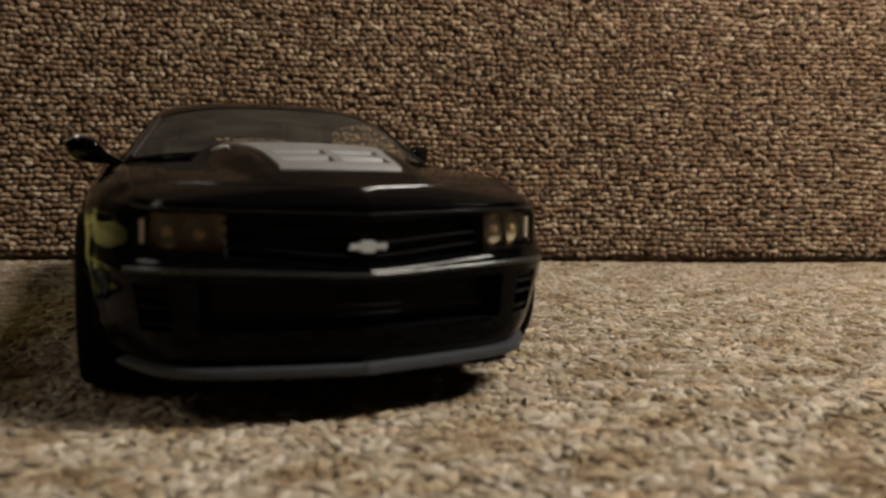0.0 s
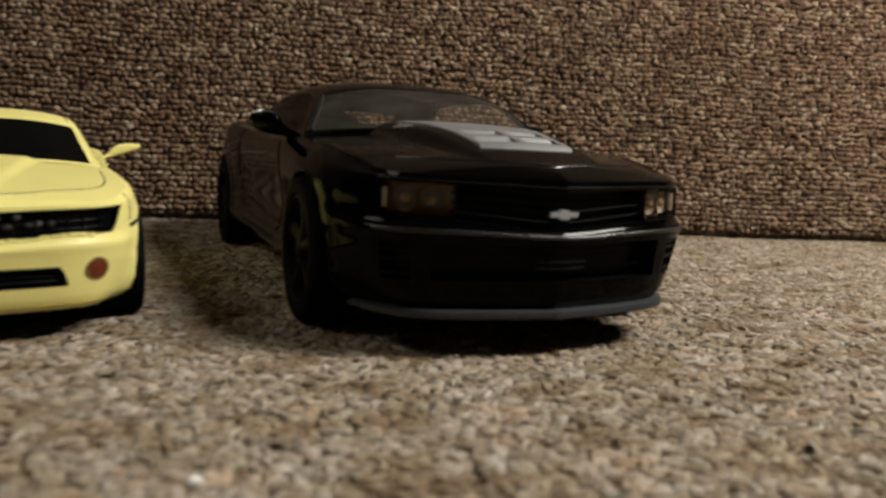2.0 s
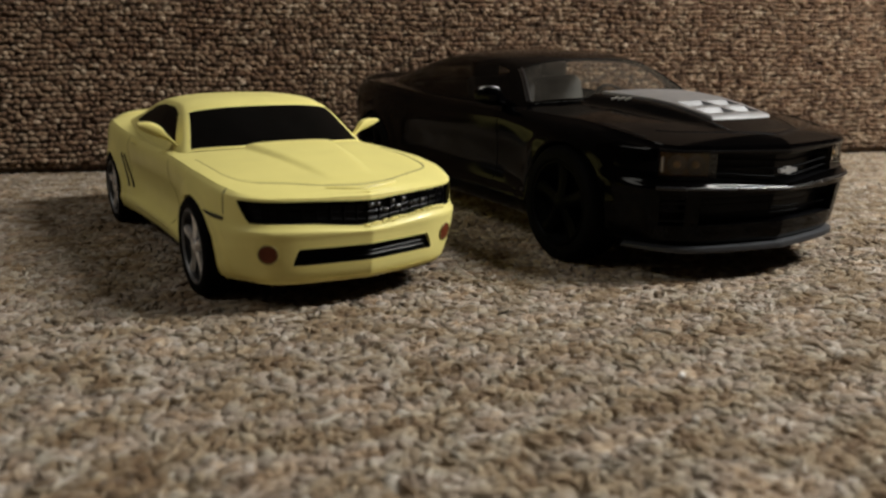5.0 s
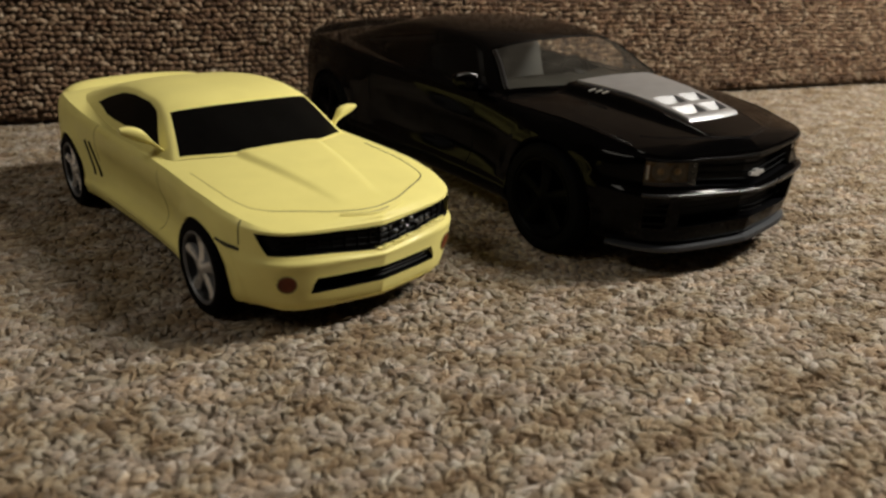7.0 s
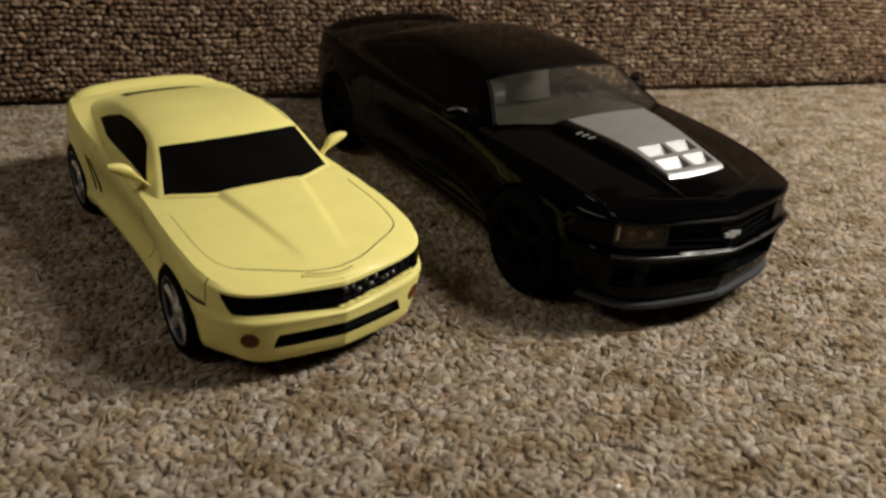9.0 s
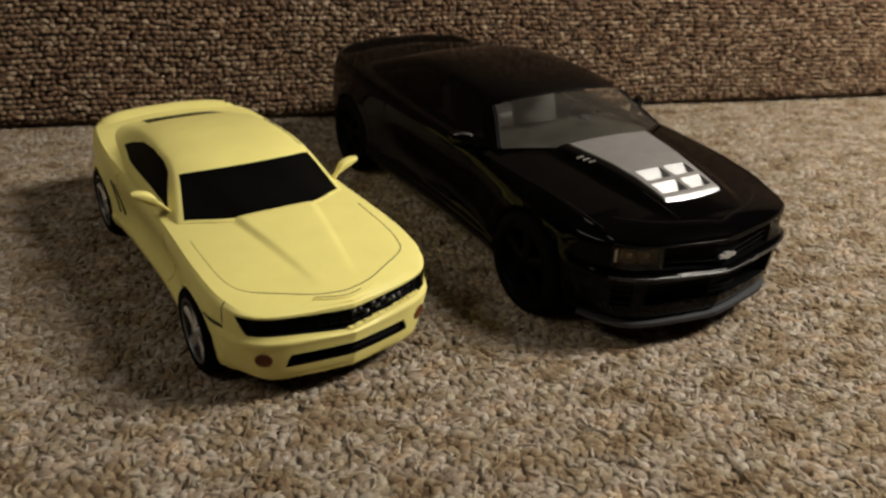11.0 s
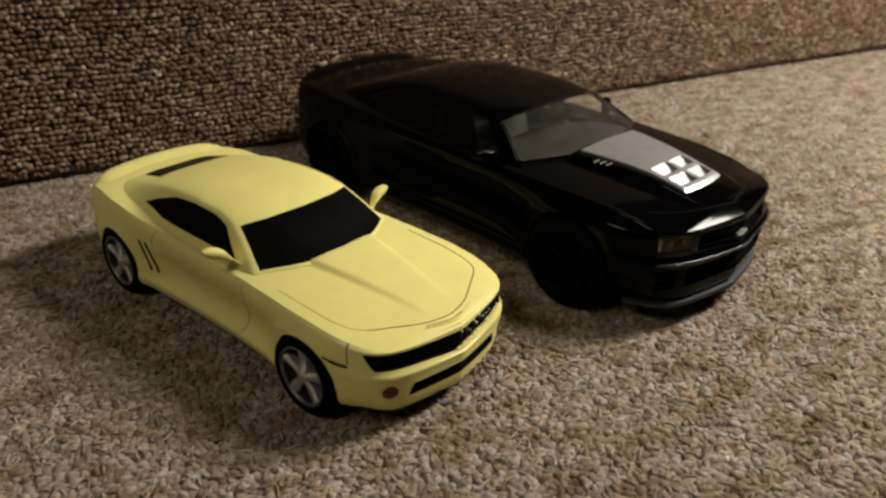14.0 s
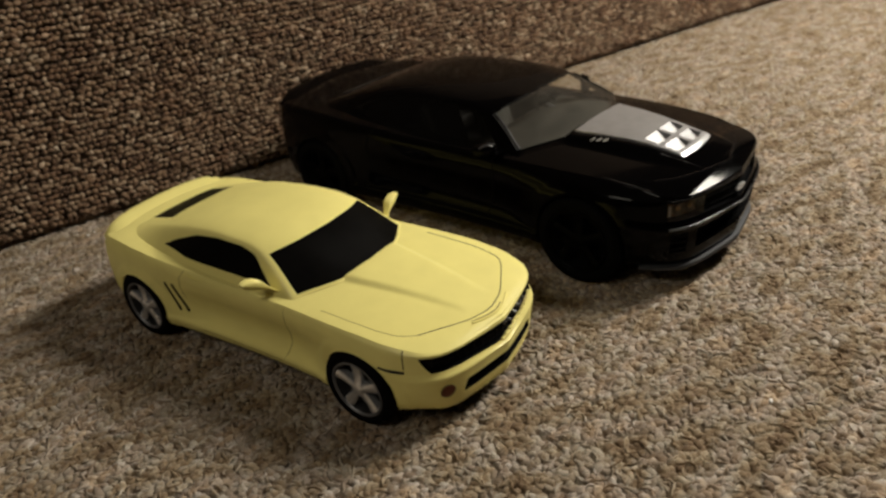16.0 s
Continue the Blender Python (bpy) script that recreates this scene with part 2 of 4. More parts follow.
def spline(keys, n):
    """Points of a smooth curve through the keys (Catmull-Rom, centripetal in effect), n for each stretch."""
    k = np.array(keys, float)
    ext = np.vstack([2 * k[0] - k[1], k, 2 * k[-1] - k[-2]])
    out = []
    for i in range(1, len(ext) - 2):
        p0, p1, p2, p3 = ext[i - 1:i + 3]
        d = [max(1e-6, float(np.linalg.norm(b - a))) ** 0.5 for a, b in ((p0, p1), (p1, p2), (p2, p3))]
        m1 = (p2 - p1) + d[1] * ((p1 - p0) / d[0] - (p2 - p0) / (d[0] + d[1]))
        m2 = (p2 - p1) + d[1] * ((p3 - p2) / d[2] - (p3 - p1) / (d[1] + d[2]))
        for s in np.arange(n) / n:
            out.append((2 * s**3 - 3 * s**2 + 1) * p1 + (s**3 - 2 * s**2 + s) * m1 + (-2 * s**3 + 3 * s**2) * p2 + (s**3 - s**2) * m2)
    out.append(k[-1])
    return np.array(out)


def smooth01(a, b, x):
    s = np.clip((np.asarray(x, float) - a) / (b - a), 0, 1)
    return s * s * (3 - 2 * s)


def grid_faces(rows, cols, keep=None, wrap=False):
    f = []
    for i in range(rows - 1):
        for j in range(cols - (0 if wrap else 1)):
            if keep is None or keep(i, j):
                j2 = (j + 1) % cols
                f.append((i * cols + j, i * cols + j2, (i + 1) * cols + j2, (i + 1) * cols + j))
    return f


def compact(verts, faces):
    used = sorted({i for f in faces for i in f})
    ix = {u: n for n, u in enumerate(used)}
    return [verts[u] for u in used], [tuple(ix[i] for i in f) for f in faces]


def tube(path, radius, sides=6, closed=False):
    """A round cord along a path."""
    p = np.array(path, float)
    n = len(p)
    v, f = [], []
    for i in range(n):
        a = p[(i - 1) % n] if (closed or i > 0) else p[i]
        b = p[(i + 1) % n] if (closed or i < n - 1) else p[i]
        t = b - a
        t = t / (np.linalg.norm(t) + 1e-12)
        up = np.array((0, 0, 1.0)) if abs(t[2]) < 0.9 else np.array((1.0, 0, 0))
        s = np.cross(t, up)
        s /= np.linalg.norm(s)
        u = np.cross(s, t)
        for q in range(sides):
            w = 2 * math.pi * q / sides
            v.append(p[i] + radius * (math.cos(w) * s + math.sin(w) * u))
    for i in range(n if closed else n - 1):
        i2 = (i + 1) % n
        for q in range(sides):
            q2 = (q + 1) % sides
            f.append((i * sides + q, i * sides + q2, i2 * sides + q2, i2 * sides + q))
    if not closed:
        f.append(tuple(range(sides))[::-1])
        f.append(tuple((n - 1) * sides + q for q in range(sides)))
    return v, f


def lathe(profile, steps, axis_x):
    """Turn a profile of (along x, radius) about the x axis; axis_x: +1 or -1 for the side it faces."""
    v, f = [], []
    n = len(profile)
    for s in range(steps):
        w = 2 * math.pi * s / steps
        for x, r in profile:
            v.append((axis_x * x, r * math.cos(w), r * math.sin(w)))
    for s in range(steps):
        s2 = (s + 1) % steps
        for i in range(n - 1):
            f.append((s * n + i, s * n + i + 1, s2 * n + i + 1, s2 * n + i))
    return v, f


def rounded_box(cx, cy, cz, lx, ly, lz, r, seg=2):
    bm = bmesh.new()
    bmesh.ops.create_cube(bm, size=1)
    for q in bm.verts:
        q.co = (q.co.x * lx, q.co.y * ly, q.co.z * lz)
    bmesh.ops.bevel(bm, geom=bm.edges[:], offset=r, segments=seg, affect="EDGES", profile=0.5)
    bm.verts.index_update()
    v = [(q.co.x + cx, q.co.y + cy, q.co.z + cz) for q in bm.verts]
    f = [tuple(q.index for q in p.verts) for p in bm.faces]
    bm.free()
    return v, f


def joined(*pieces):
    v, f = [], []
    for pv, pf in pieces:
        o = len(v)
        v += list(pv)
        f += [tuple(i + o for i in q) for q in pf]
    return v, f


# ---- the sofa and the room ----
BACK_Y, BACK_LEAN = 0.222, 0.20


def loops_mesh(name, centres, normal, along, size, lift, tilt, curl, material, rng, slope=0.0):
    """Many short yarn loops lying on a plane, each one a small bent dome of its own."""
    n = len(centres)
    nrm = np.array(normal, float)
    ax = np.array(along, float)
    ay = np.cross(nrm, ax)
    ang = rng.normal(0, tilt, n)
    ca, sa = np.cos(ang)[:, None], np.sin(ang)[:, None]
    e1, e2 = ca * ax + sa * ay, -sa * ax + ca * ay
    ln = size[0] * rng.uniform(0.6, 1.4, n)[:, None]
    wd = size[1] * rng.uniform(0.75, 1.25, n)[:, None]
    ht = size[2] * rng.uniform(0.55, 1.35, n)[:, None]
    lean = rng.normal(0, 0.35, n)[:, None]
    bend = rng.normal(0, curl, n)[:, None]
    rise = rng.normal(0, slope, n)[:, None]
    vs = []
    for ring, (r, h) in enumerate(((1.0, -0.35), (0.80, 0.62))):
        for q in range(6):
            w = 2 * math.pi * q / 6
            c, s = r * math.cos(w), r * math.sin(w)
            vs.append(centres + e1 * (ln * c + lean * h * wd) + e2 * (wd * (s + bend * (c * c - 0.4))) + nrm * (ht * h + lift + rise * ln * c))
    vs.append(centres + e1 * (lean * wd) + e2 * (-0.4 * bend * wd) + nrm * (ht + lift))
    v = np.stack(vs, 1).reshape(-1, 3)
    tri = []
    for q in range(6):
        q2 = (q + 1) % 6
        tri += [(q, q2, 6 + q2), (q, 6 + q2, 6 + q), (6 + q, 6 + q2, 12)]
    tri = np.array(tri)
    faces = (tri[None] + 13 * np.arange(n)[:, None, None]).reshape(-1)
    me = bpy.data.meshes.new(name)
    me.vertices.add(len(v))
    me.vertices.foreach_set("co", v.astype(np.float32).ravel())
    me.loops.add(len(faces))
    me.loops.foreach_set("vertex_index", faces.astype(np.int32))
    count = len(faces) // 3
    me.polygons.add(count)
    me.polygons.foreach_set("loop_start", np.arange(0, len(faces), 3, dtype=np.int32))
    me.polygons.foreach_set("loop_total", np.full(count, 3, dtype=np.int32))
    me.polygons.foreach_set("use_smooth", np.ones(count, dtype=bool))
    me.materials.append(material)
    me.update(calc_edges=True)
    me.validate()
    return me


def rows_of(x0, x1, y0, y1, px, py, jx, jy, rng, stagger=0.5):
    nx, ny = int((x1 - x0) / px), int((y1 - y0) / py)
    gx, gy = np.meshgrid(np.arange(nx) * px + x0, np.arange(ny) * py + y0)
    gx = gx + (np.arange(ny) % 2)[:, None] * px * stagger
    gx = gx + rng.normal(0, jx, gx.shape)
    gy = gy + rng.normal(0, jy, gy.shape) + 0.0006 * np.sin(gx * 60 + 1.3 * np.sin(gy * 40))
    return gx.ravel(), gy.ravel()


def build_sofa():
    rng = np.random.default_rng(5)
    # seat cushion with a rolled front edge
    prof = [(0.34, -0.45), (0.34, -0.0015), (0.2, -0.0015), (-0.46, -0.0015)]
    for q in range(1, 9):
        w = q / 8 * math.pi / 2
        prof.append((-0.46 - 0.06 * math.sin(w), -0.0615 + 0.06 * math.cos(w)))
    prof.append((-0.52, -0.45))
    xs = np.linspace(-0.95, 0.95, 20)
    v = [(x, y, z) for x in xs for y, z in prof]
    n = len(prof)
    f = grid_faces(len(xs), n, wrap=True)
    f += [tuple(range(n)), tuple((len(xs) - 1) * n + i for i in range(n))[::-1]]
    seat = new("sofa_seat", mesh_of("sofa_seat", v, f, M["seat_base"]))
    tagged(seat, "flat sofa seat in mottled beige-brown woven upholstery", "sofa seat", kind="structure")
    # backrest cushion, leaning back, with a rolled lower edge that leaves a dark crease
    prof = []
    for q in range(9):
        w = q / 8 * math.pi / 2
        prof.append((0.010 - 0.010 * math.sin(w), 0.007 - 0.007 * math.cos(w)))
    prof += [(0.0, 0.10), (0.0, 0.25), (0.0, 0.40)]
    for q in range(1, 9):
        w = q / 8 * math.pi
        prof.append((0.07 - 0.07 * math.cos(w), 0.40 + 0.05 * math.sin(w)))
    prof.append((0.14, 0.0))
    v = [(x, BACK_Y + y + 0.0016 + BACK_LEAN * z, z) for x in xs for y, z in prof]
    n = len(prof)
    f = grid_faces(len(xs), n, wrap=True)
    f += [tuple(range(n)), tuple((len(xs) - 1) * n + i for i in range(n))[::-1]]
    back = new("sofa_backrest", mesh_of("sofa_backrest", v, f, M["back_base_shaded"]))
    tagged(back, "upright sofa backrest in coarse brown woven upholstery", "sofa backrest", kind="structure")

    gx, gy = rows_of(-0.24, 0.56, -0.135, 0.232, 0.00178, 0.00142, 0.0007, 0.0006, rng)
    ok = (gx < 0.24 + (gy + 0.1) * 1.7) & (gx > -0.10 - (gy + 0.1) * 0.6)
    gx, gy = gx[ok], gy[ok]
    und = 0.0004 * np.sin(gx * 31 + 2) * np.sin(gy * 27 + 1)
    c = np.stack([gx, gy, und], 1)
    me = loops_mesh("seat_fabric_loops", c, (0, 0, 1), (1, 0, 0), (0.0019, 0.00142, 0.00085), -0.0008, 1.6, 0.7, M["seat_yarn"], rng, 0.26)
    tagged(new("seat_fabric_loops", me), "mottled beige and brown yarn loops covering the sofa seat", "fabric", kind="stuff")

    # thin curled fibres that stand out of the yarn, paler as highlights on loop rims
    keep = rng.random(len(c)) < 0.22
    c2 = c[keep] + rng.normal(0, 0.0006, (int(keep.sum()), 3)) * np.array((1, 1, 0.2))
    me = loops_mesh("seat_loose_fibres", c2, (0, 0, 1), (1, 0, 0), (0.0021, 0.00034, 0.00038), 0.0001, 1.6, 3.0, M["fibre"], rng)
    tagged(new("seat_loose_fibres", me), "thin curled pale fibres standing out of the seat's yarn", "fabric", kind="stuff")

    gx, gz = rows_of(-0.26, 0.54, 0.0015, 0.158, 0.00275, 0.00252, 0.00046, 0.00032, rng, 0.3)
    nb = Vector((0, -1, BACK_LEAN)).normalized()
    roll = 0.010 * np.clip(1 - gz / 0.007, 0, 1) ** 2
    c = np.stack([gx, BACK_Y + roll + BACK_LEAN * gz, gz], 1)
    me = loops_mesh("backrest_fabric_loops", c, nb, (1, 0, 0), (0.00155, 0.00112, 0.00140), 0.0, 0.32, 0.35, M["back_yarn"], rng, 0.12)
    tagged(new("backrest_fabric_loops", me), "coarse brown and cream yarn loops covering the backrest", "fabric", kind="stuff")


def slab(name, x0, x1, y0, y1, z0, z1, label, category):
    v, f = rounded_box((x0 + x1) / 2, (y0 + y1) / 2, (z0 + z1) / 2, x1 - x0, y1 - y0, z1 - z0, 0.004, 1)
    tagged(new(name, mesh_of(name, v, f, M["plaster"], smooth=False)), label, category, kind="structure")


def build_room():
    x0, x1, y0, y1, z0, z1 = -2.6, 2.8, -3.4, 0.62, -0.45, 2.0
    slab("floor", x0, x1, y0, y1, z0 - 0.1, z0, "plain beige floor of the room around the sofa", "floor")
    slab("ceiling", x0, x1, y0, y1, z1, z1 + 0.1, "plain beige plaster ceiling above the sofa", "ceiling")
    slab("wall_north", x0 - 0.1, x1 + 0.1, y1, y1 + 0.1, z0 - 0.1, z1 + 0.1, "plain beige plaster wall behind the sofa", "wall")
    slab("wall_south", x0 - 0.1, x1 + 0.1, y0 - 0.1, y0, z0 - 0.1, z1 + 0.1, "plain beige plaster wall across the room", "wall")
    slab("wall_west", x0 - 0.1, x0, y0, y1, z0 - 0.1, z1 + 0.1, "plain beige plaster wall at the sofa's end", "wall")
    slab("wall_east", x1, x1 + 0.1, y0, y1, z0 - 0.1, z1 + 0.1, "plain beige plaster wall beside the lamp", "wall")


build_sofa()
build_room()


# ---- the model cars: one body shape, built at full size and scaled down ----
MIDDLE = 2.40
PLAN = [(0, 0), (0.20, 0.030), (0.40, 0.066), (0.57, 0.108), (0.72, 0.175), (0.835, 0.285), (0.91, 0.44), (0.945, 0.58), (0.958, 0.74), (0.966, 0.95), (0.962, 1.15),
        (0.948, 1.4), (0.926, 1.9), (0.928, 2.5), (0.950, 3.15), (0.968, 3.4), (0.980, 3.6), (0.984, 3.8), (0.978, 4.0), (0.964, 4.18), (0.932, 4.42), (0.885, 4.60), (0.76, 4.71), (0.48, 4.785),
        (0.22, 4.82), (0, 4.825)]
EDGE_Y = [0, 0.10, 0.20, 0.35, 0.5, 0.9, 1.5, 2.1, 2.8, 3.3, 3.8, 4.3, 4.7, 4.83]
EDGE_Z = [0.805, 0.808, 0.815, 0.838, 0.862, 0.900, 0.922, 0.935, 0.955, 0.99, 1.03, 1.04, 1.02, 0.99]
MID_Y = [0, 0.06, 0.15, 0.35, 0.7, 1.0, 1.5, 2.0, 3.9, 4.4, 4.7, 4.83]
MID_Z = [0.805, 0.824, 0.848, 0.885, 0.930, 0.962, 1.0, 1.02, 1.06, 1.085, 1.075, 0.99]
ROWS_FRONT_Z = [0.20, 0.25, 0.340, 0.455, 0.515, 0.56, 0.610, 0.765, 0.792, 0.805]
ROWS_SIDE_F = [0.0, 0.06, 0.19, 0.26, 0.40, 0.58, 0.72, 0.86, 0.95, 1.0]
ROWS_SIDE_D = [0.075, 0.022, -0.006, 0.056, 0.085, 0.060, 0.018, 0.002, 0.011, 0.040]
ROWS_TAIL_D = [0.10, 0.05, 0.022, 0.008, 0.0, 0.0, 0.006, 0.020, 0.04, 0.075]
SUB = 4
WHEELS_Y = (0.935, 3.97)


class Shape:
    """The skin of the body: a belt round the plan outline and a crowned top inside it."""

    def __init__(self, axle_z, arch_r, bulge, low, front_d, front_z, tuck, mid_z, recess, brow):
        self.axle_z, self.arch_r, self.bulge, self.low = axle_z, arch_r, bulge, low
        self.mid_z, self.brow = mid_z, brow
        self.plan = spline(PLAN, 13)
        n = len(self.plan)
        tan = np.gradient(self.plan, axis=0)
        tan[0], tan[-1] = (1, 0.13), (-1, 0.0)
        tan /= np.linalg.norm(tan, axis=1)[:, None]
        self.inward = np.stack([-tan[:, 1], tan[:, 0]], 1)
        self.n = n
        y = self.plan[:, 1]
        self.w = smooth01(0.22, 0.85, y)
        self.rows = (len(ROWS_FRONT_Z) - 1) * SUB + 1
        keys = np.arange(len(ROWS_FRONT_Z))
        fz = spline(np.stack([keys, front_z], 1), SUB)[:, 1]
        fd = spline(np.stack([keys, front_d], 1), SUB)[:, 1]
        sf = spline(np.stack([keys, ROWS_SIDE_F], 1), SUB)[:, 1]
        sd = spline(np.stack([keys, ROWS_SIDE_D], 1), SUB)[:, 1]
        td = spline(np.stack([keys, ROWS_TAIL_D], 1), SUB)[:, 1]
        tail = smooth01(3.1, 4.4, y)
        edge = np.interp(y, EDGE_Y, EDGE_Z)
        k = np.arange(self.rows) / SUB
        dip = 0.045 * np.exp(-(self.plan[:, 0] / 0.36) ** 2) * (1 - self.w)
        hump = np.exp(-((k - 6) / 1.1) ** 2)
        lean = tuck * smooth01(0.12, 0.45, y) * (1 - smooth01(0.7, 1.8, y))
        self.z = np.zeros((self.rows, n))
        self.d = np.zeros((self.rows, n))
        for r in range(self.rows):
            front = fz[r] + (edge - 0.805) * (k[r] / 9) ** 3 - dip * hump[r]
            side = low + sf[r] * (edge - low)
            self.z[r] = front * (1 - self.w) + side * self.w
            corner = np.exp(-((self.plan[:, 0] - 0.88) / 0.16) ** 2) * (1 - smooth01(0.5, 0.9, y)) * max(0.0, 1 - k[r] / 3.2)
            hollow = 1 - 0.62 * (1 - smooth01(1.25, 1.75, y) * (1 - smooth01(2.95, 3.40, y)))
            weight = float(smooth01(1.9, 3.0, k[r]) * (1 - smooth01(5.8, 7.4, k[r])))
            self.d[r] = fd[r] * (1 - self.w) + (sd[r] * (1 - weight * (1 - hollow * recess)) * (1 - tail) + td[r] * tail) * self.w + 0.05 * corner + lean * float(smooth01(6.2, 9, k[r]))
        if low != 0.19:
            self.z[0] += (low - 0.19) * (1 - self.w)
        self.edge_x = self.plan[:, 0] + self.inward[:, 0] * self.d[-1]
        self.edge_y = self.plan[:, 1] + self.inward[:, 1] * self.d[-1]
        self.edge_z = self.z[-1]

    def at(self, r, j, inset=0.0):
        """Row r of the belt at column j: 0 is the nose, positive to the car's left."""
        s, a = (1 if j >= 0 else -1), abs(j)
        d = self.d[r, a] + inset
        return np.array((s * (self.plan[a, 0] + self.inward[a, 0] * d), self.plan[a, 1] + self.inward[a, 1] * d, self.z[r, a]))

    def between(self, r, jf, inset=0.0):
        a = math.floor(jf)
        t = jf - a
        return self.at(r, a, inset) * (1 - t) + self.at(r, min(a + 1, self.n - 1), inset) * t

    def column(self, x):
        """The nose column at this distance from the middle."""
        return int(np.argmin(np.abs(self.plan[:self.n // 2, 0] - x) + (self.plan[:self.n // 2, 1] > 0.6)))

    def side(self, y, z, out=0.0, sign=-1):
        """A point on the flank at this place along the car and this height."""
        half = slice(0, self.n - 30)
        xs = []
        for r in range(self.rows):
            ry = self.plan[half, 1] + self.inward[half, 1] * self.d[r, half]
            rx = self.plan[half, 0] + self.inward[half, 0] * self.d[r, half]
            o = np.argsort(ry)
            xs.append((np.interp(y, ry[o], self.z[r, half][o]), np.interp(y, ry[o], rx[o])))
        xs = np.array(xs)
        o = np.argsort(xs[:, 0])
        return np.array((sign * (np.interp(z, xs[o, 0], xs[o, 1]) + out), y, z))

    def top(self, x, y, out=0.0):
        o = np.argsort(self.edge_y)
        ex = max(1e-3, np.interp(y, self.edge_y[o], self.edge_x[o]))
        ez = np.interp(y, self.edge_y[o], self.edge_z[o])
        return np.array((x, y, self.crown(abs(x) / ex, y, ez, abs(x)) + self.bulge(abs(x), y) + out))

    def crown(self, b, y, ez, x):
        """Height of the crowned top; behind the nose it climbs as an even band."""
        mz = np.interp(y, MID_Y, self.mid_z)
        b = min(1.0, b)
        rise = max(0.0, mz - ez) * (1 - b ** 2.1)
        if self.brow and y < 0.7 and rise > 1e-6:
            m = self.n // 3
            band = self.brow * max(1e-5, y - np.interp(x, self.edge_x[:m], self.edge_y[:m])) + 0.5 * smooth01(0.25, 0.7, y)
            rise = (rise ** -5 + band ** -5) ** -0.2
        return ez + rise


def body_skin(sh):
    """Belt and top as one sheet, wheel openings cut out of the flanks."""
    n, rows = sh.n, sh.rows
    cols = 2 * n - 2
    js = list(range(-(n - 2), n))
    verts = [sh.at(r, j) for r in range(rows) for j in js]
    v = np.array(verts)
    for wy in WHEELS_Y:
        dy, dz = v[:, 1] - wy, v[:, 2] - sh.axle_z
        rr = np.hypot(dy, dz)
        near = (np.abs(rr - sh.arch_r) < 0.016) & (np.abs(v[:, 0]) > 0.7)
        s = np.where(near, sh.arch_r / np.maximum(rr, 1e-6), 1.0)
        v[:, 1] = wy + dy * s
        v[:, 2] = sh.axle_z + dz * s
    # soft flares round the wheel openings
    for wy in WHEELS_Y:
        rr = np.hypot(v[:, 1] - wy, v[:, 2] - sh.axle_z)
        flare = sh.flare * (1 - smooth01(sh.arch_r + 0.075, sh.arch_r + 0.125, rr)) * (np.abs(v[:, 0]) > 0.7) * smooth01(0.86, 0.72, v[:, 2])
        v[:, 0] += np.sign(v[:, 0]) * flare
    inside = np.zeros(len(v), bool)
    for wy in WHEELS_Y:
        inside |= (np.hypot(v[:, 1] - wy, v[:, 2] - sh.axle_z) < sh.arch_r - 1e-4) & (np.abs(v[:, 0]) > 0.7)
    return v, js, cols, inside


def top_skin(sh, cut, nb=58):
    """The crowned top from edge to edge."""
    v, f = [], []
    lin = np.linspace(-1, 1, 2 * nb + 1)
    bs = 0.4 * np.sin(lin * math.pi / 2) + 0.6 * lin
    cols = len(bs)
    for a in range(sh.n):
        for b in bs:
            x, y, ez = b * sh.edge_x[a], sh.edge_y[a], sh.edge_z[a]
            v.append((x, y, sh.crown(abs(b), y, ez, abs(x)) + sh.bulge(abs(x), y)))
    f = []
    for q in grid_faces(sh.n, cols):
        if not all(cut + 0.30 * (v[i][0] / 0.75) ** 2 < v[i][1] < 3.88 and abs(v[i][0]) < 0.77 for i in q):
            f.append(q)
    return v, f


# cabin: cross-sections from the windscreen's foot to the rear window's foot, centre to belt
CABIN = [
    [(0, 1.40, 1.000), (0.40, 1.48, 0.990), (0.735, 1.70, 0.958), (0.795, 1.73, 0.940), (0.84, 1.74, 0.900)],
    [(0, 2.10, 1.322), (0.36, 2.13, 1.312), (0.600, 2.22, 1.275), (0.665, 2.26, 1.245), (0.855, 2.30, 0.915)],
    [(0, 2.62, 1.372), (0.34, 2.63, 1.362), (0.575, 2.66, 1.325), (0.650, 2.70, 1.285), (0.865, 2.72, 0.930)],
    [(0, 3.27, 1.330), (0.32, 3.27, 1.322), (0.545, 3.28, 1.290), (0.628, 3.31, 1.250), (0.875, 3.35, 0.960)],
    [(0, 4.02, 1.070), (0.34, 4.02, 1.066), (0.595, 4.02, 1.050), (0.720, 4.06, 1.030), (0.865, 4.12, 0.985)],
]


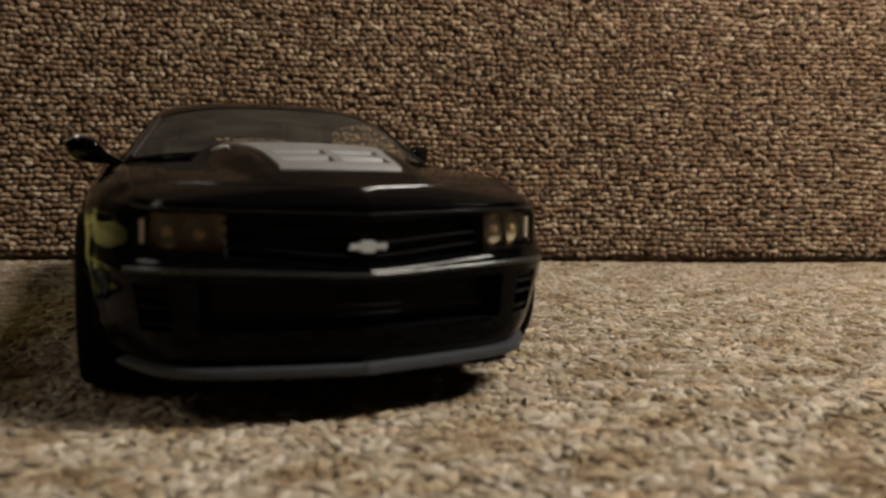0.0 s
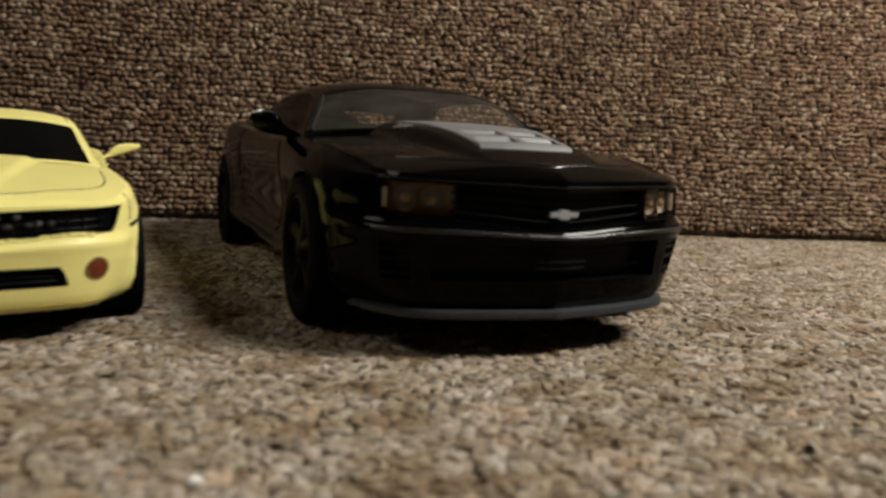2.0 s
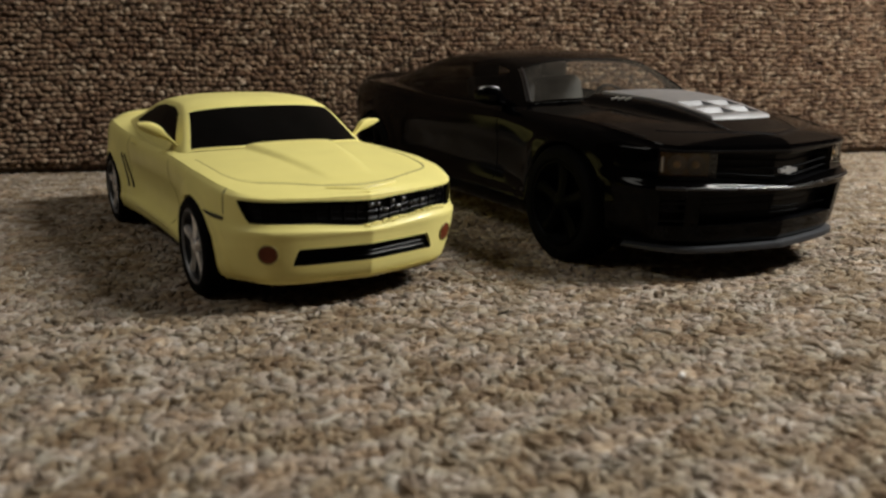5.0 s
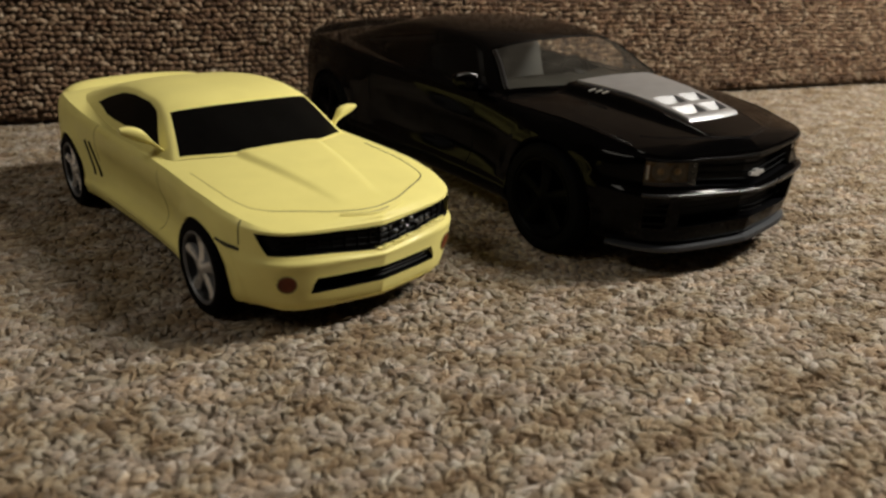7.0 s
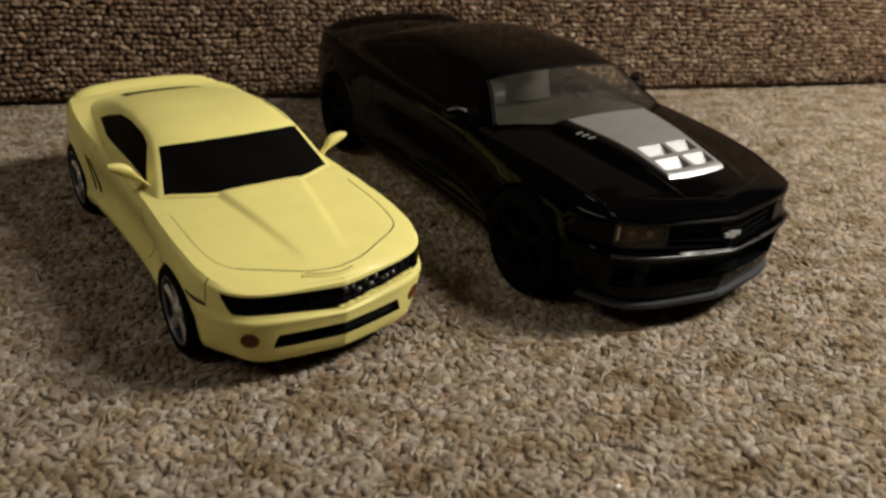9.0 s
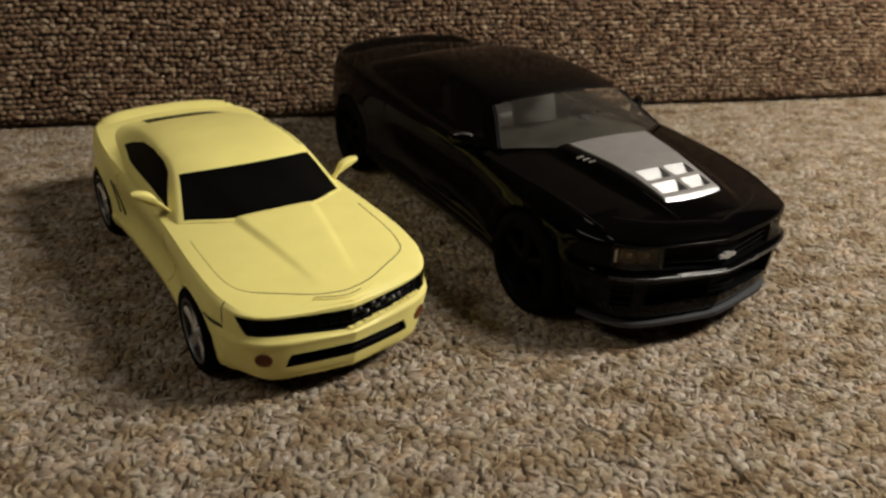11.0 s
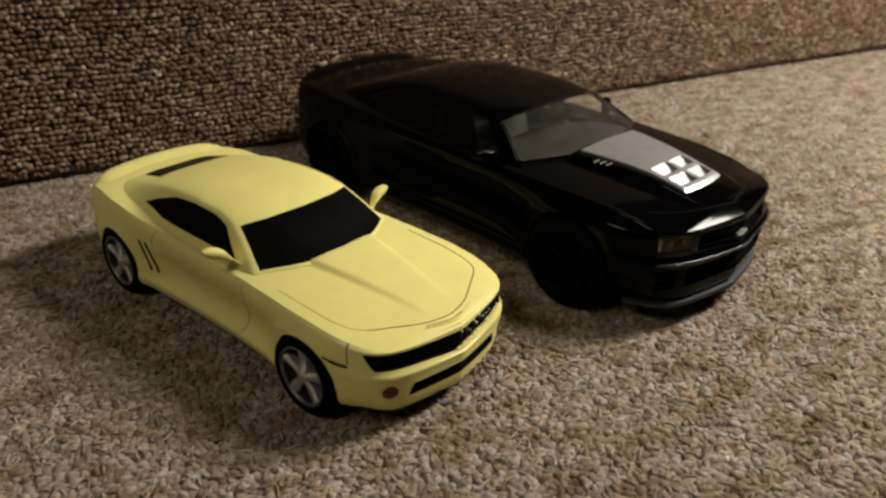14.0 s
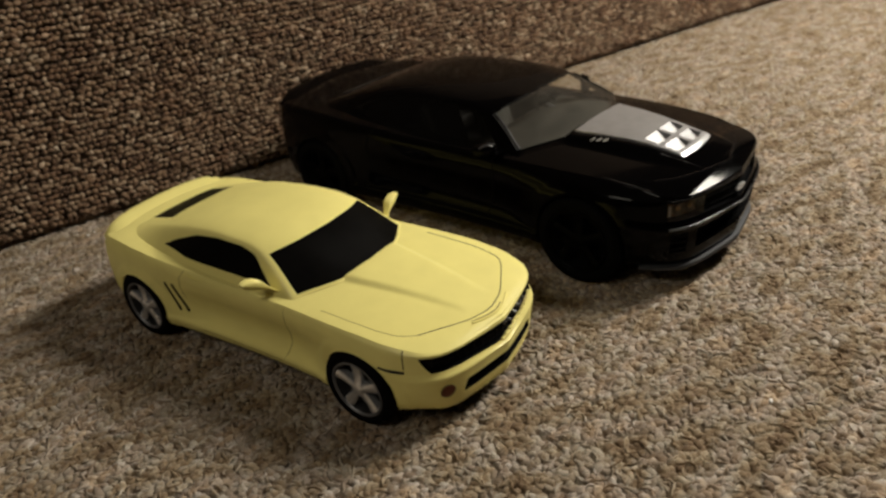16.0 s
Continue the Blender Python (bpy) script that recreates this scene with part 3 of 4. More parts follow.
def cabin_surface(shift):
    """The cabin as a sheet over (along 0..4, across 0..4)."""
    k = np.array(CABIN, float)
    for row, (dy, dz, slim) in enumerate(shift):
        k[row, :, 1] += dy
        k[row, :4, 2] += dz
        k[row, 1:4, 0] *= slim
    fine = np.stack([spline(k[:, c], 24) for c in range(5)], 1)
    fine2 = np.stack([spline(fine[a], 16) for a in range(len(fine))], 0)

    def at(a, c, out=0.0, sign=1):
        fa, fc = np.clip(a, 0, 4) * 24, np.clip(c, 0, 4) * 16
        i, j = min(int(fa), 95), min(int(fc), 63)
        s, t = fa - i, fc - j
        p = ((1 - s) * (1 - t) * fine2[i, j] + s * (1 - t) * fine2[i + 1, j] + (1 - s) * t * fine2[i, j + 1] + s * t * fine2[i + 1, j + 1])
        if out:
            du = fine2[i + 1, j] - fine2[i, j]
            dv = fine2[i, j + 1] - fine2[i, j]
            nn = np.cross(dv, du)
            p = p + out * nn / (np.linalg.norm(nn) + 1e-9)
        return np.array((sign * p[0], p[1], p[2]))
    return at


def window_band(a, drop):
    """Upper and lower edge of the side window, across, at this place along."""
    up = np.interp(a, [0.44, 1.0, 1.5, 2.2, 2.75, 3.10, 3.28], [3.62, 3.13, 3.06, 3.06, 3.14, 3.34, 3.55])
    lo = np.interp(a, [0.44, 1.0, 2.0, 2.5, 2.85, 3.10, 3.28], [3.64, 3.73, 3.74, 3.75, 3.73, 3.63, 3.56])
    return up, lo + drop * smooth01(0.44, 0.75, a) * (1 - smooth01(2.6, 3.2, a))


def header(a, c, arch):
    """Draws the windscreen's upper edge back in the middle."""
    return a + arch * max(0.0, 1 - (c / 2.4) ** 2) * smooth01(0.3, 0.84, a) * (1 - smooth01(0.92, 1.5, a))


def cabin_parts(at, screen, arch, drop):
    """Grids of the cabin: painted shell and the window openings."""
    al = sorted(set(np.round(np.concatenate([np.linspace(0, 4, 97), [0.05, 0.90, 3.58, 3.95, 0.84, 0.44, 3.28]]), 4)))
    base = list(np.linspace(0, 1.9, 13)) + list(np.linspace(1.9, 3.0, 9)[1:])
    out = {"shell": [], "windscreen": [], "rear_window": [], "side_window": [], "other_side_window": []}
    verts, cols = [], None
    for a in al:
        up, lo = window_band(a, drop)
        c = base + list(np.linspace(3.0, up, 5)[1:]) + list(np.linspace(up, lo, 9)[1:]) + list(np.linspace(lo, 4.0, 5)[1:])
        row = [at(header(a, q, arch), q, sign=-1) for q in c[::-1]] + [at(header(a, q, arch), q, sign=1) for q in c[1:]]
        cols = len(row)
        verts += row
    half = (cols - 1) // 2
    nb = len(base)
    for i in range(len(al) - 1):
        a = (al[i] + al[i + 1]) / 2
        for j in range(cols - 1):
            m = (half - 1 - j) if j < half else (j - half)
            key = "shell"
            if m < screen and 0.05 < a < 0.84:
                key = "windscreen"
            elif m < 10 and 3.58 < a < 3.95:
                key = "rear_window"
            elif nb - 1 + 4 <= m < nb - 1 + 12 and 0.44 < a < 3.28:
                key = "side_window" if j < half else "other_side_window"
            out[key].append((i * cols + j, i * cols + j + 1, (i + 1) * cols + j + 1, (i + 1) * cols + j))
    return verts, out


def wheel_meshes(radius, width, rim_r, spokes, deep, flareout):
    """Tyre, rim and spokes of one wheel; the outer face looks along +x."""
    w = width / 2
    tyre = [(-w * 0.8, rim_r), (-w, rim_r + 0.02), (-w, radius * 0.93), (-w * 0.86, radius * 0.985), (-w * 0.6, radius), (-w * 0.2, radius), (-w * 0.17, radius - 0.012),
            (-w * 0.1, radius - 0.012), (-w * 0.07, radius), (w * 0.07, radius), (w * 0.1, radius - 0.012), (w * 0.17, radius - 0.012), (w * 0.2, radius), (w * 0.6, radius),
            (w * 0.86, radius * 0.985), (w, radius * 0.93), (w * 1.02, (radius + rim_r) / 2), (w, rim_r + 0.016), (w * 0.86, rim_r)]
    rim = [(w * 0.84, rim_r + 0.004), (w * 0.95, rim_r + 0.002), (w * 0.97, rim_r - 0.010), (w * 0.90, rim_r - 0.022), (w * 0.84, rim_r - 0.024)]
    dish = [(w * 0.845, rim_r - 0.0235), (w * 0.2 - deep, rim_r - 0.045), (w * 0.05 - deep, 0.12), (w * 0.05 - deep, 0.001)]
    hub = [(w * 0.5, 0.075), (w * 0.84, 0.066), (w * 0.92, 0.045), (w * 0.94, 0.001)]
    sp = []
    for q in range(spokes):
        a0 = 2 * math.pi * q / spokes + 0.3
        v, f = [], []
        stations = np.linspace(0.04, rim_r - 0.012, 7)
        for i, r in enumerate(stations):
            t = i / 6
            half = 0.036 + flareout * t * t + 0.010 * (1 - t)
            x = w * (0.90 - 0.10 * math.sin(math.pi * t) - 0.02 * t)
            prof = [(-half, x - 0.07), (-half * 0.92, x - 0.016), (-half * 0.35, x), (half * 0.35, x), (half * 0.92, x - 0.016), (half, x - 0.07)]
            for s, px in prof:
                v.append((px, r * math.cos(a0) - s * math.sin(a0), r * math.sin(a0) + s * math.cos(a0)))
        f = grid_faces(7, 6) + [tuple(range(6)), tuple(36 + i for i in range(6))]
        sp.append((v, f))
    return lathe(tyre, 48, 1), lathe(rim, 48, 1), lathe(dish, 24, 1), lathe(hub, 20, 1), sp


def mirror_mesh(side, shape):
    """A wing mirror: one blade that rises outward from its foot and ends in a blunt tip."""
    keys = np.array([(x, shape["y"] + dy, shape["z"] + dz, hd, hh) for x, dy, dz, hd, hh in shape["blade"]])
    st = spline(keys, 5)
    m = 16
    v = []
    for i, (x, y, z, hd, hh) in enumerate(st):
        for q in range(m):
            w = 2 * math.pi * q / m
            c, s = math.cos(w), math.sin(w)
            yy = hd * math.copysign(abs(c) ** 0.6, c)
            v.append((side * x, y + (yy if yy < 0 else yy * 0.6), z + hh * math.copysign(abs(s) ** 0.55, s) * (1.0 if s < 0 else 0.75)))
    n = len(st)
    return v, grid_faces(n, m, wrap=True) + [tuple(range(m)), tuple((n - 1) * m + q for q in range(m))]


def make_car(name, label, k, at_xy, yaw, spec):
    """A model car with its parts under one base; k scales it from full size."""
    kx, ky, kz = k
    base = new(name)
    base.matrix_world = pose(at_xy[0], at_xy[1], 0, 0, 0, yaw)
    tagged(base, label, "model car", "model cars on the sofa")

    def sc(verts):
        return [(p[0] * kx, (p[1] - MIDDLE) * ky, p[2] * kz) for p in verts]

    def add(pname, vf, material, parent=base, plabel="", smooth=True, angle=40):
        vv, ff = compact(list(vf[0]), list(vf[1]))
        ob = part(pname, sc(vv), ff, material, parent, plabel, smooth, angle)
        return ob

    paint = M[spec["paint"]]
    sh = Shape(spec["axle_z"], spec["arch_r"], spec["bulge"], spec["low"], spec["front_d"], spec["front_z"], spec["tuck"], spec["mid_z"], spec["recess"], spec["brow"])
    sh.flare = spec["flare"]
    v, js, cols, inside = body_skin(sh)
    holes = []
    for r0, r1, x0, x1 in spec["holes"]:
        c0, c1 = (sh.column(x0) if x0 > 0 else 0), sh.column(x1)
        if x0 <= 0:
            holes.append((r0 * SUB, r1 * SUB, -c1, c1))
        else:
            holes += [(r0 * SUB, r1 * SUB, c0, c1), (r0 * SUB, r1 * SUB, -c1, -c0)]

    def in_hole(r, j):
        return any(a <= r < b and c <= js[j] < d for a, b, c, d in holes)

    width = len(js)
    faces = []
    for r in range(sh.rows - 1):
        for j in range(width):
            j2 = (j + 1) % width
            q = (r * width + j, r * width + j2, (r + 1) * width + j2, (r + 1) * width + j)
            if in_hole(r, j) or any(inside[i] for i in q):
                continue
            faces.append(q)
    body = add("body", (v, faces), paint, angle=50)
    add("hood_and_deck", top_skin(sh, spec["cut"]), paint, body, angle=50)
    pans = []
    ys = np.linspace(0.34, 4.6, 40)
    for yy in ys:
        x = 0.80 if yy < 0.42 or 1.45 < yy < 3.4 or yy > 4.48 else 0.55
        x = min(x, 0.25 + yy * 1.0, 0.4 + (4.7 - yy) * 1.4)
        pans += [(-x, yy, sh.low + 0.02), (x, yy, sh.low + 0.02), (x, yy, sh.low + 0.10), (-x, yy, sh.low + 0.10)]
    add("underbody", (pans, grid_faces(40, 4, wrap=True)), M["matte_black"], smooth=False)

    # rims of the wheel openings and the dark wells behind them
    for wy in WHEELS_Y:
        for s in (-1, 1):
            arc, well = [], []
            for q in range(41):
                w = math.radians(-18 + 216 * q / 40)
                yy, zz = wy + sh.arch_r * math.cos(w), sh.axle_z + sh.arch_r * math.sin(w)
                if zz < sh.low + 0.02:
                    continue
                arc.append(sh.side(yy, zz, sh.flare - 0.004, s))
                ro = sh.arch_r + 0.012
                for x in (sh.side(yy, zz, sh.flare - 0.012, s)[0], s * 0.50):
                    well.append((x, wy + ro * math.cos(w), sh.axle_z + ro * math.sin(w)))
            add("wheel_arch", tube(arc, 0.011, 6), paint, body)
            cap = len(well)
            wf = grid_faces(cap // 2, 2) + [tuple(range(1, cap, 2))]
            add("wheel_well", (well, wf), M["matte_black"], body, smooth=False)

    # recessed openings in the nose
    for h, (r0, r1, c0, c1) in enumerate(holes):
        depth = spec["hole_depth"]
        loop = [(r0, j) for j in range(c0, c1 + 1)] + [(r, c1) for r in range(r0 + 1, r1 + 1)]
        loop += [(r1, j) for j in range(c1 - 1, c0 - 1, -1)] + [(r, c0) for r in range(r1 - 1, r0, -1)]
        hv = [sh.at(r, j, 0) for r, j in loop] + [sh.at(r, j, depth) for r, j in loop]
        m = len(loop)
        hf = [(i, (i + 1) % m, m + (i + 1) % m, m + i) for i in range(m)]
        add("opening_lining", (hv, hf), M[spec["lining"]], body)
        bv = [sh.at(r, j, depth - 0.004) for r in range(r0, r1 + 1) for j in range(c0, c1 + 1)]
        add("opening_backing", (bv, grid_faces(r1 - r0 + 1, c1 - c0 + 1)), M["grille_black"], body)

    # cabin
    at = cabin_surface(spec["cabin"])
    cv, groups = cabin_parts(at, spec["screen"], spec["arch"], spec["drop"])
    add("roof", (cv, groups["shell"]), paint, body, angle=60)
    for wname, key in (("windscreen", "windscreen"), ("rear_window", "rear_window"), ("side_window", "side_window"), ("side_window", "other_side_window")):
        pane = add(wname, (cv, groups[key]), M[spec[{"side_window": "side_glass", "other_side_window": "far_glass"}.get(key, "glass")]], base, spec["glass_label"], angle=60)
        if spec["glass"] == "glass":
            pane.visible_shadow = False

    # wheels
    tyre, rim, dish, hub, sp = wheel_meshes(spec["wheel_r"], spec["wheel_w"], spec["rim_r"], 5, 0.02, spec["spoke_flare"])
    for wy in WHEELS_Y:
        for s in (-1, 1):
            wheel = new("wheel")
            wheel.parent = base
            wheel.location = (s * spec["wheel_x"] * kx, (wy - MIDDLE) * ky, spec["wheel_r"] * kz)
            if s < 0:
                wheel.rotation_euler = (0, 0, math.pi)
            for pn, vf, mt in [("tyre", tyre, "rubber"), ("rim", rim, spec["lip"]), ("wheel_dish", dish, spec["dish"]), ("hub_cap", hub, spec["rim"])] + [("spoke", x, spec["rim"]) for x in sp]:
                pv = [(p[0] * kx, p[1] * ky, p[2] * kz) for p in vf[0]]
                part(pn, pv, vf[1], M[mt], wheel)

    for s in (-1, 1):
        mirror = add("wing_mirror", mirror_mesh(s, spec["mirror_left" if s > 0 else "mirror"]), paint)
        # bright strip added on one mirror in place of its highlight
        if spec["mirror_glint"] and s < 0:
            st = np.array([(x, spec["mirror"]["y"] + dy - 0.7 * hd, spec["mirror"]["z"] + dz + hh * 0.66) for x, dy, dz, hd, hh in spec["mirror"]["blade"][2:5]])
            add("mirror_glint", tube([(s * x, y, z) for x, y, z in spline(st, 6)], 0.010, 6), M["dark_chrome"], mirror, "bright strip for a highlight on the mirror")
    spec["details"](add, sh, at, base, body, paint)
    return base


def line_on_top(sh, pts, out=0.0, n=8):
    return [sh.top(x, y, out) for x, y in spline(pts, n)]


def line_on_side(sh, pts, out=0.0, s=-1, n=8):
    return [sh.side(y, z, out, s) for y, z in spline(pts, n)]


def spoiler(add, sh, paint, lift):
    """A low lip spoiler across the tail."""
    v, f = [], []
    xs = np.linspace(-0.83, 0.83, 41)
    for x in xs:
        t = abs(x) / 0.83
        y1 = 4.75 - 0.12 * t ** 2.5
        y0 = y1 - 0.30
        zb = 1.045 - 0.035 * t ** 2
        top = 1.055 + lift - 0.030 * t ** 2 - (lift + 0.03) * t ** 8
        prof = [(y0, zb), (y0 + 0.09, zb + (top - zb) * 0.42), (y1 - 0.09, zb + (top - zb) * 0.90), (y1 - 0.012, top), (y1 + 0.012, top - 0.015),
                (y1 - 0.01, zb - 0.02), (y1 - 0.03, zb - 0.07)]
        v += [(x, y, z) for y, z in prof]
    f = grid_faces(41, 7) + [tuple(range(7)), tuple(40 * 7 + i for i in range(7))]
    return add("rear_spoiler", (v, f), paint)


def disc(sh, x, z, radius, inset, dome, n=20):
    """A round lamp set into the nose at this place."""
    c = sh.column(abs(x)) * (1 if x > 0 else -1)
    r = int(np.argmin(np.abs(sh.z[:, abs(c)] - z)))
    p = sh.at(r, c, inset)
    inw = sh.inward[abs(c)].copy()
    inw[0] *= (1 if x > 0 else -1)
    up = sh.at(r + 2, c, 0) - sh.at(r - 2, c, 0)
    up = up / np.linalg.norm(up)
    side = np.cross(up, np.array((inw[0], inw[1], 0.0)))
    side = side / np.linalg.norm(side)
    v = []
    rings = ((1.0, 0.0), (0.93, -dome * 0.4), (0.6, -dome * 0.85), (0.0, -dome))
    for rad, push in rings:
        for q in range(n):
            w = 2 * math.pi * q / n
            v.append(p + radius * rad * (math.cos(w) * side + math.sin(w) * up) + np.array((inw[0], inw[1], 0)) * push)
    return (v, grid_faces(len(rings), n, wrap=True)), p, side, up, np.array((inw[0], inw[1], 0))


def nose_strip(sh, r0, r1, c0, c1, inset, thick):
    """A solid strip that follows the nose between two rows."""
    v = []
    rr = list(range(r0, r1 + 1))
    for j in range(c0, c1 + 1):
        v += [sh.at(r, j, inset) for r in rr] + [sh.at(r, j, inset + thick) for r in rr[::-1]]
    n = 2 * len(rr)
    m = c1 - c0 + 1
    f = grid_faces(m, n, wrap=True) + [tuple(range(n)), tuple((m - 1) * n + i for i in range(n))]
    return v, f


def prism(outline, p, side, up, out, depth):
    """A flat outline with thickness, set on the nose."""
    n = len(outline)
    v = [np.array(p) + a * np.array(side) + b * np.array(up) for a, b in outline]
    v += [q - depth * np.array(out) for q in v]
    f = [tuple(range(n)), tuple(range(2 * n - 1, n - 1, -1))] + [(i, (i + 1) % n, n + (i + 1) % n, n + i) for i in range(n)]
    return v, f


def yellow_bulge(x, y):
    hw = np.interp(y, [0.4, 1.5], [0.17, 0.36])
    h = np.interp(y, [0.26, 0.6, 1.45, 1.6], [0.0, 0.020, 0.040, 0.0])
    return float(h * (1 - smooth01(hw - 0.03, hw + 0.05, x)))


def black_rise(x, y):
    """A wedge on the hood that rises backwards and ends in an open step."""
    inner = np.interp(y, [0.22, 0.38, 0.73, 1.30], [0.290, 0.298, 0.345, 0.430])
    outer = np.interp(y, [0.22, 0.38, 0.73, 1.30], [0.325, 0.400, 0.475, 0.525])
    h = np.interp(y, [0.20, 0.30, 0.50, 0.7, 0.85, 1.1, 1.335, 1.385], [0.0, 0.011, 0.035, 0.055, 0.063, 0.061, 0.056, 0.0])
    return float(h * (1 - smooth01(inner - 0.02, outer, x)))


def black_bulge(x, y):
    """The raised hood, with a pit below the vents of its panel."""
    pit = (1 - smooth01(0.23, 0.25, x)) * smooth01(0.41, 0.46, y) * (1 - smooth01(0.755, 0.79, y))
    return black_rise(x, y) - 0.08 * float(pit)


def flank_seams(add, sh, body, radius, material, handles=True):
    for s in (-1, 1):
        add("door_seam", tube(line_on_side(sh, [(1.76, 0.90), (1.78, 0.7), (1.83, 0.5), (1.90, 0.31)], 0, s), radius, 5), material, body)
        add("door_seam", tube(line_on_side(sh, [(3.14, 0.97), (3.21, 0.88), (3.245, 0.78), (3.25, 0.62)], 0, s), radius, 5), material, body)
        add("sill_seam", tube(line_on_side(sh, [(1.92, 0.300), (2.4, 0.305), (3.05, 0.315)], 0, s), radius, 5), material, body)
        if not handles:
            continue
        v = [sh.side(2.86 + 0.24 * i / 9, 0.915 + 0.03 * q, 0.002 + 0.022 * math.sin(math.pi * i / 9) * (1 if 0 < q < 3 else 0.1), s) for i in range(10) for q in (-0.55, -0.3, 0.3, 0.55)]
        add("door_handle", (v, grid_faces(10, 4)), sh.paint, body)


def yellow_details(add, sh, at, base, body, paint):
    sh.paint = paint
    g = M["gap"]
    # hood outline
    front = [(0, 0.158), (0.10, 0.172), (0.24, 0.212), (0.48, 0.345), (0.655, 0.455)]
    rear = [(0.655, 0.455), (0.725, 0.53), (0.77, 0.72), (0.785, 1.05), (0.785, 1.4)]
    near = [(0.655, 0.455), (0.735, 0.56), (0.785, 0.75), (0.80, 1.05), (0.80, 1.4)]
    add("hood_seam", tube(line_on_top(sh, [(-x, y) for x, y in front[::-1]] + front[1:] + rear[1:], -0.002, 8), 0.0056, 5), g, body)
    add("hood_seam", tube(line_on_top(sh, [(-x, y) for x, y in near], -0.002, 8), 0.0040, 5), M["seam"], body)
    # raised bars at the hood's tip, with a brown line painted as their shadow
    add("nose_bar", tube(line_on_top(sh, [(-0.27, 0.165), (-0.13, 0.112), (0, 0.088), (0.13, 0.112), (0.27, 0.165)], 0.002), 0.012, 6), paint, body)
    add("nose_seam", tube(line_on_top(sh, [(-0.25, 0.182), (-0.12, 0.132), (0, 0.110), (0.12, 0.130)], 0.0), 0.005, 5), M["seam"], body)
    for s in (-1, 1):
        # seam between wing and bumper, open gap towards the wheel
        c = int(np.argmin(np.abs(sh.plan[:sh.n // 2, 1] - 0.44)))
        a = [sh.at(r, s * c, 0.0015) for r in range(sh.rows - 2, 0, -1) if sh.z[r, c] > 0.655]
        add("bumper_seam", tube(a, 0.0055, 5), g, body)
        low = min(range(sh.rows), key=lambda r: abs(sh.z[r, c] - 0.655))
        gap = [sh.at(low, s * j, 0.001) + np.array((s * sh.flare * min(1, (j - c) / 9), 0, 0)) for j in range(c, sh.n // 2) if sh.plan[j, 1] < 0.67]
        add("bumper_gap", tube(gap, 0.012, 6), g, body)
        # gills before the rear wheel
        for q in range(2):
            y0 = 3.315 + 0.105 * q
            add("side_gill", tube(line_on_side(sh, [(y0 + 0.05, 0.78), (y0 + 0.01, 0.64), (y0 - 0.055, 0.46)], -0.004, s, 5), 0.0165, 6), M["grille_black"], body)
        # round fog lamps in shallow rims
        dk, p, side, up, out = disc(sh, s * 0.695, 0.425, 0.062, -0.002, 0.003)
        add("fog_lamp", dk, M["fog"], base, "orange-red round fog lamp")
        ring = [p + 0.066 * (math.cos(w) * side + math.sin(w) * up) - out * 0.0 for w in np.linspace(0, 2 * math.pi, 25)[:-1]]
        add("fog_lamp_rim", tube(ring, 0.005, 6, closed=True), M["seam"], body)
    flank_seams(add, sh, body, 0.0030, M["seam"])
    # grille bars
    c = sh.column(0.78)
    for r in (25, 26, 27):
        add("grille_bar", tube([sh.at(r, j, 0.036) for j in range(-c, c + 1, 2)], 0.007, 5), M["grille_black"], body)
    rng = random.Random(3)
    # uneven paint along the lower edge, and grey bumps added as the grille's glints
    edge = []
    for j in range(-2, sh.column(0.70)):
        p = sh.at(24, j, 0.002 + 0.010 * rng.random()) + np.array((0, 0, rng.uniform(-0.006, 0.014)))
        p = p + np.array((rng.uniform(-0.008, 0.008), 0, 0))
        edge.append(rounded_box(p[0], p[1] + 0.004, p[2] - 0.006, 0.024 + 0.022 * rng.random(), 0.03, 0.012 + 0.008 * rng.random(), 0.0058, 3))
    add("paint_edge", joined(*edge), paint, body, "uneven yellow paint edge")
    for q in range(9):
        x = 0.02 + 0.055 * q + 0.015 * rng.random()
        p = sh.at(27 - rng.randint(0, 1), sh.column(x), 0.016)
        add("lacquer_drop", rounded_box(p[0], p[1], p[2], 0.030 + 0.014 * rng.random(), 0.03, 0.020 + 0.01 * rng.random(), 0.0095, 3), M["glint"], body)
    for q in range(17):
        x = -0.74 + 1.48 * q / 16
        j = sh.column(abs(x)) * (1 if x > 0 else -1)
        add("grille_post", tube([sh.at(24, j, 0.042), sh.at(26, j, 0.022 + 0.012 * rng.random()), sh.at(28, j, 0.042)], 0.007, 5), M["grille_black"], body)
    c = sh.column(0.50)
    for r in (9, 10, 11):
        add("lower_grille_bar", tube([sh.at(r, j, 0.034) for j in range(-c, c + 1, 2)], 0.009, 5), M["grille_black"], body)
    tail = spoiler(add, sh, paint, 0.065)
    add("spoiler_seam", tube([(0.70, 4.60, 1.073), (0.70, 4.672, 1.077), (0.70, 4.692, 1.06), (0.70, 4.68, 1.02)], 0.009, 5), g, tail)
    add("roof_seam", tube([at(a, 2.1, 0.0, 1) for a in np.linspace(1.02, 2.7, 24)], 0.0045, 5), g, body)
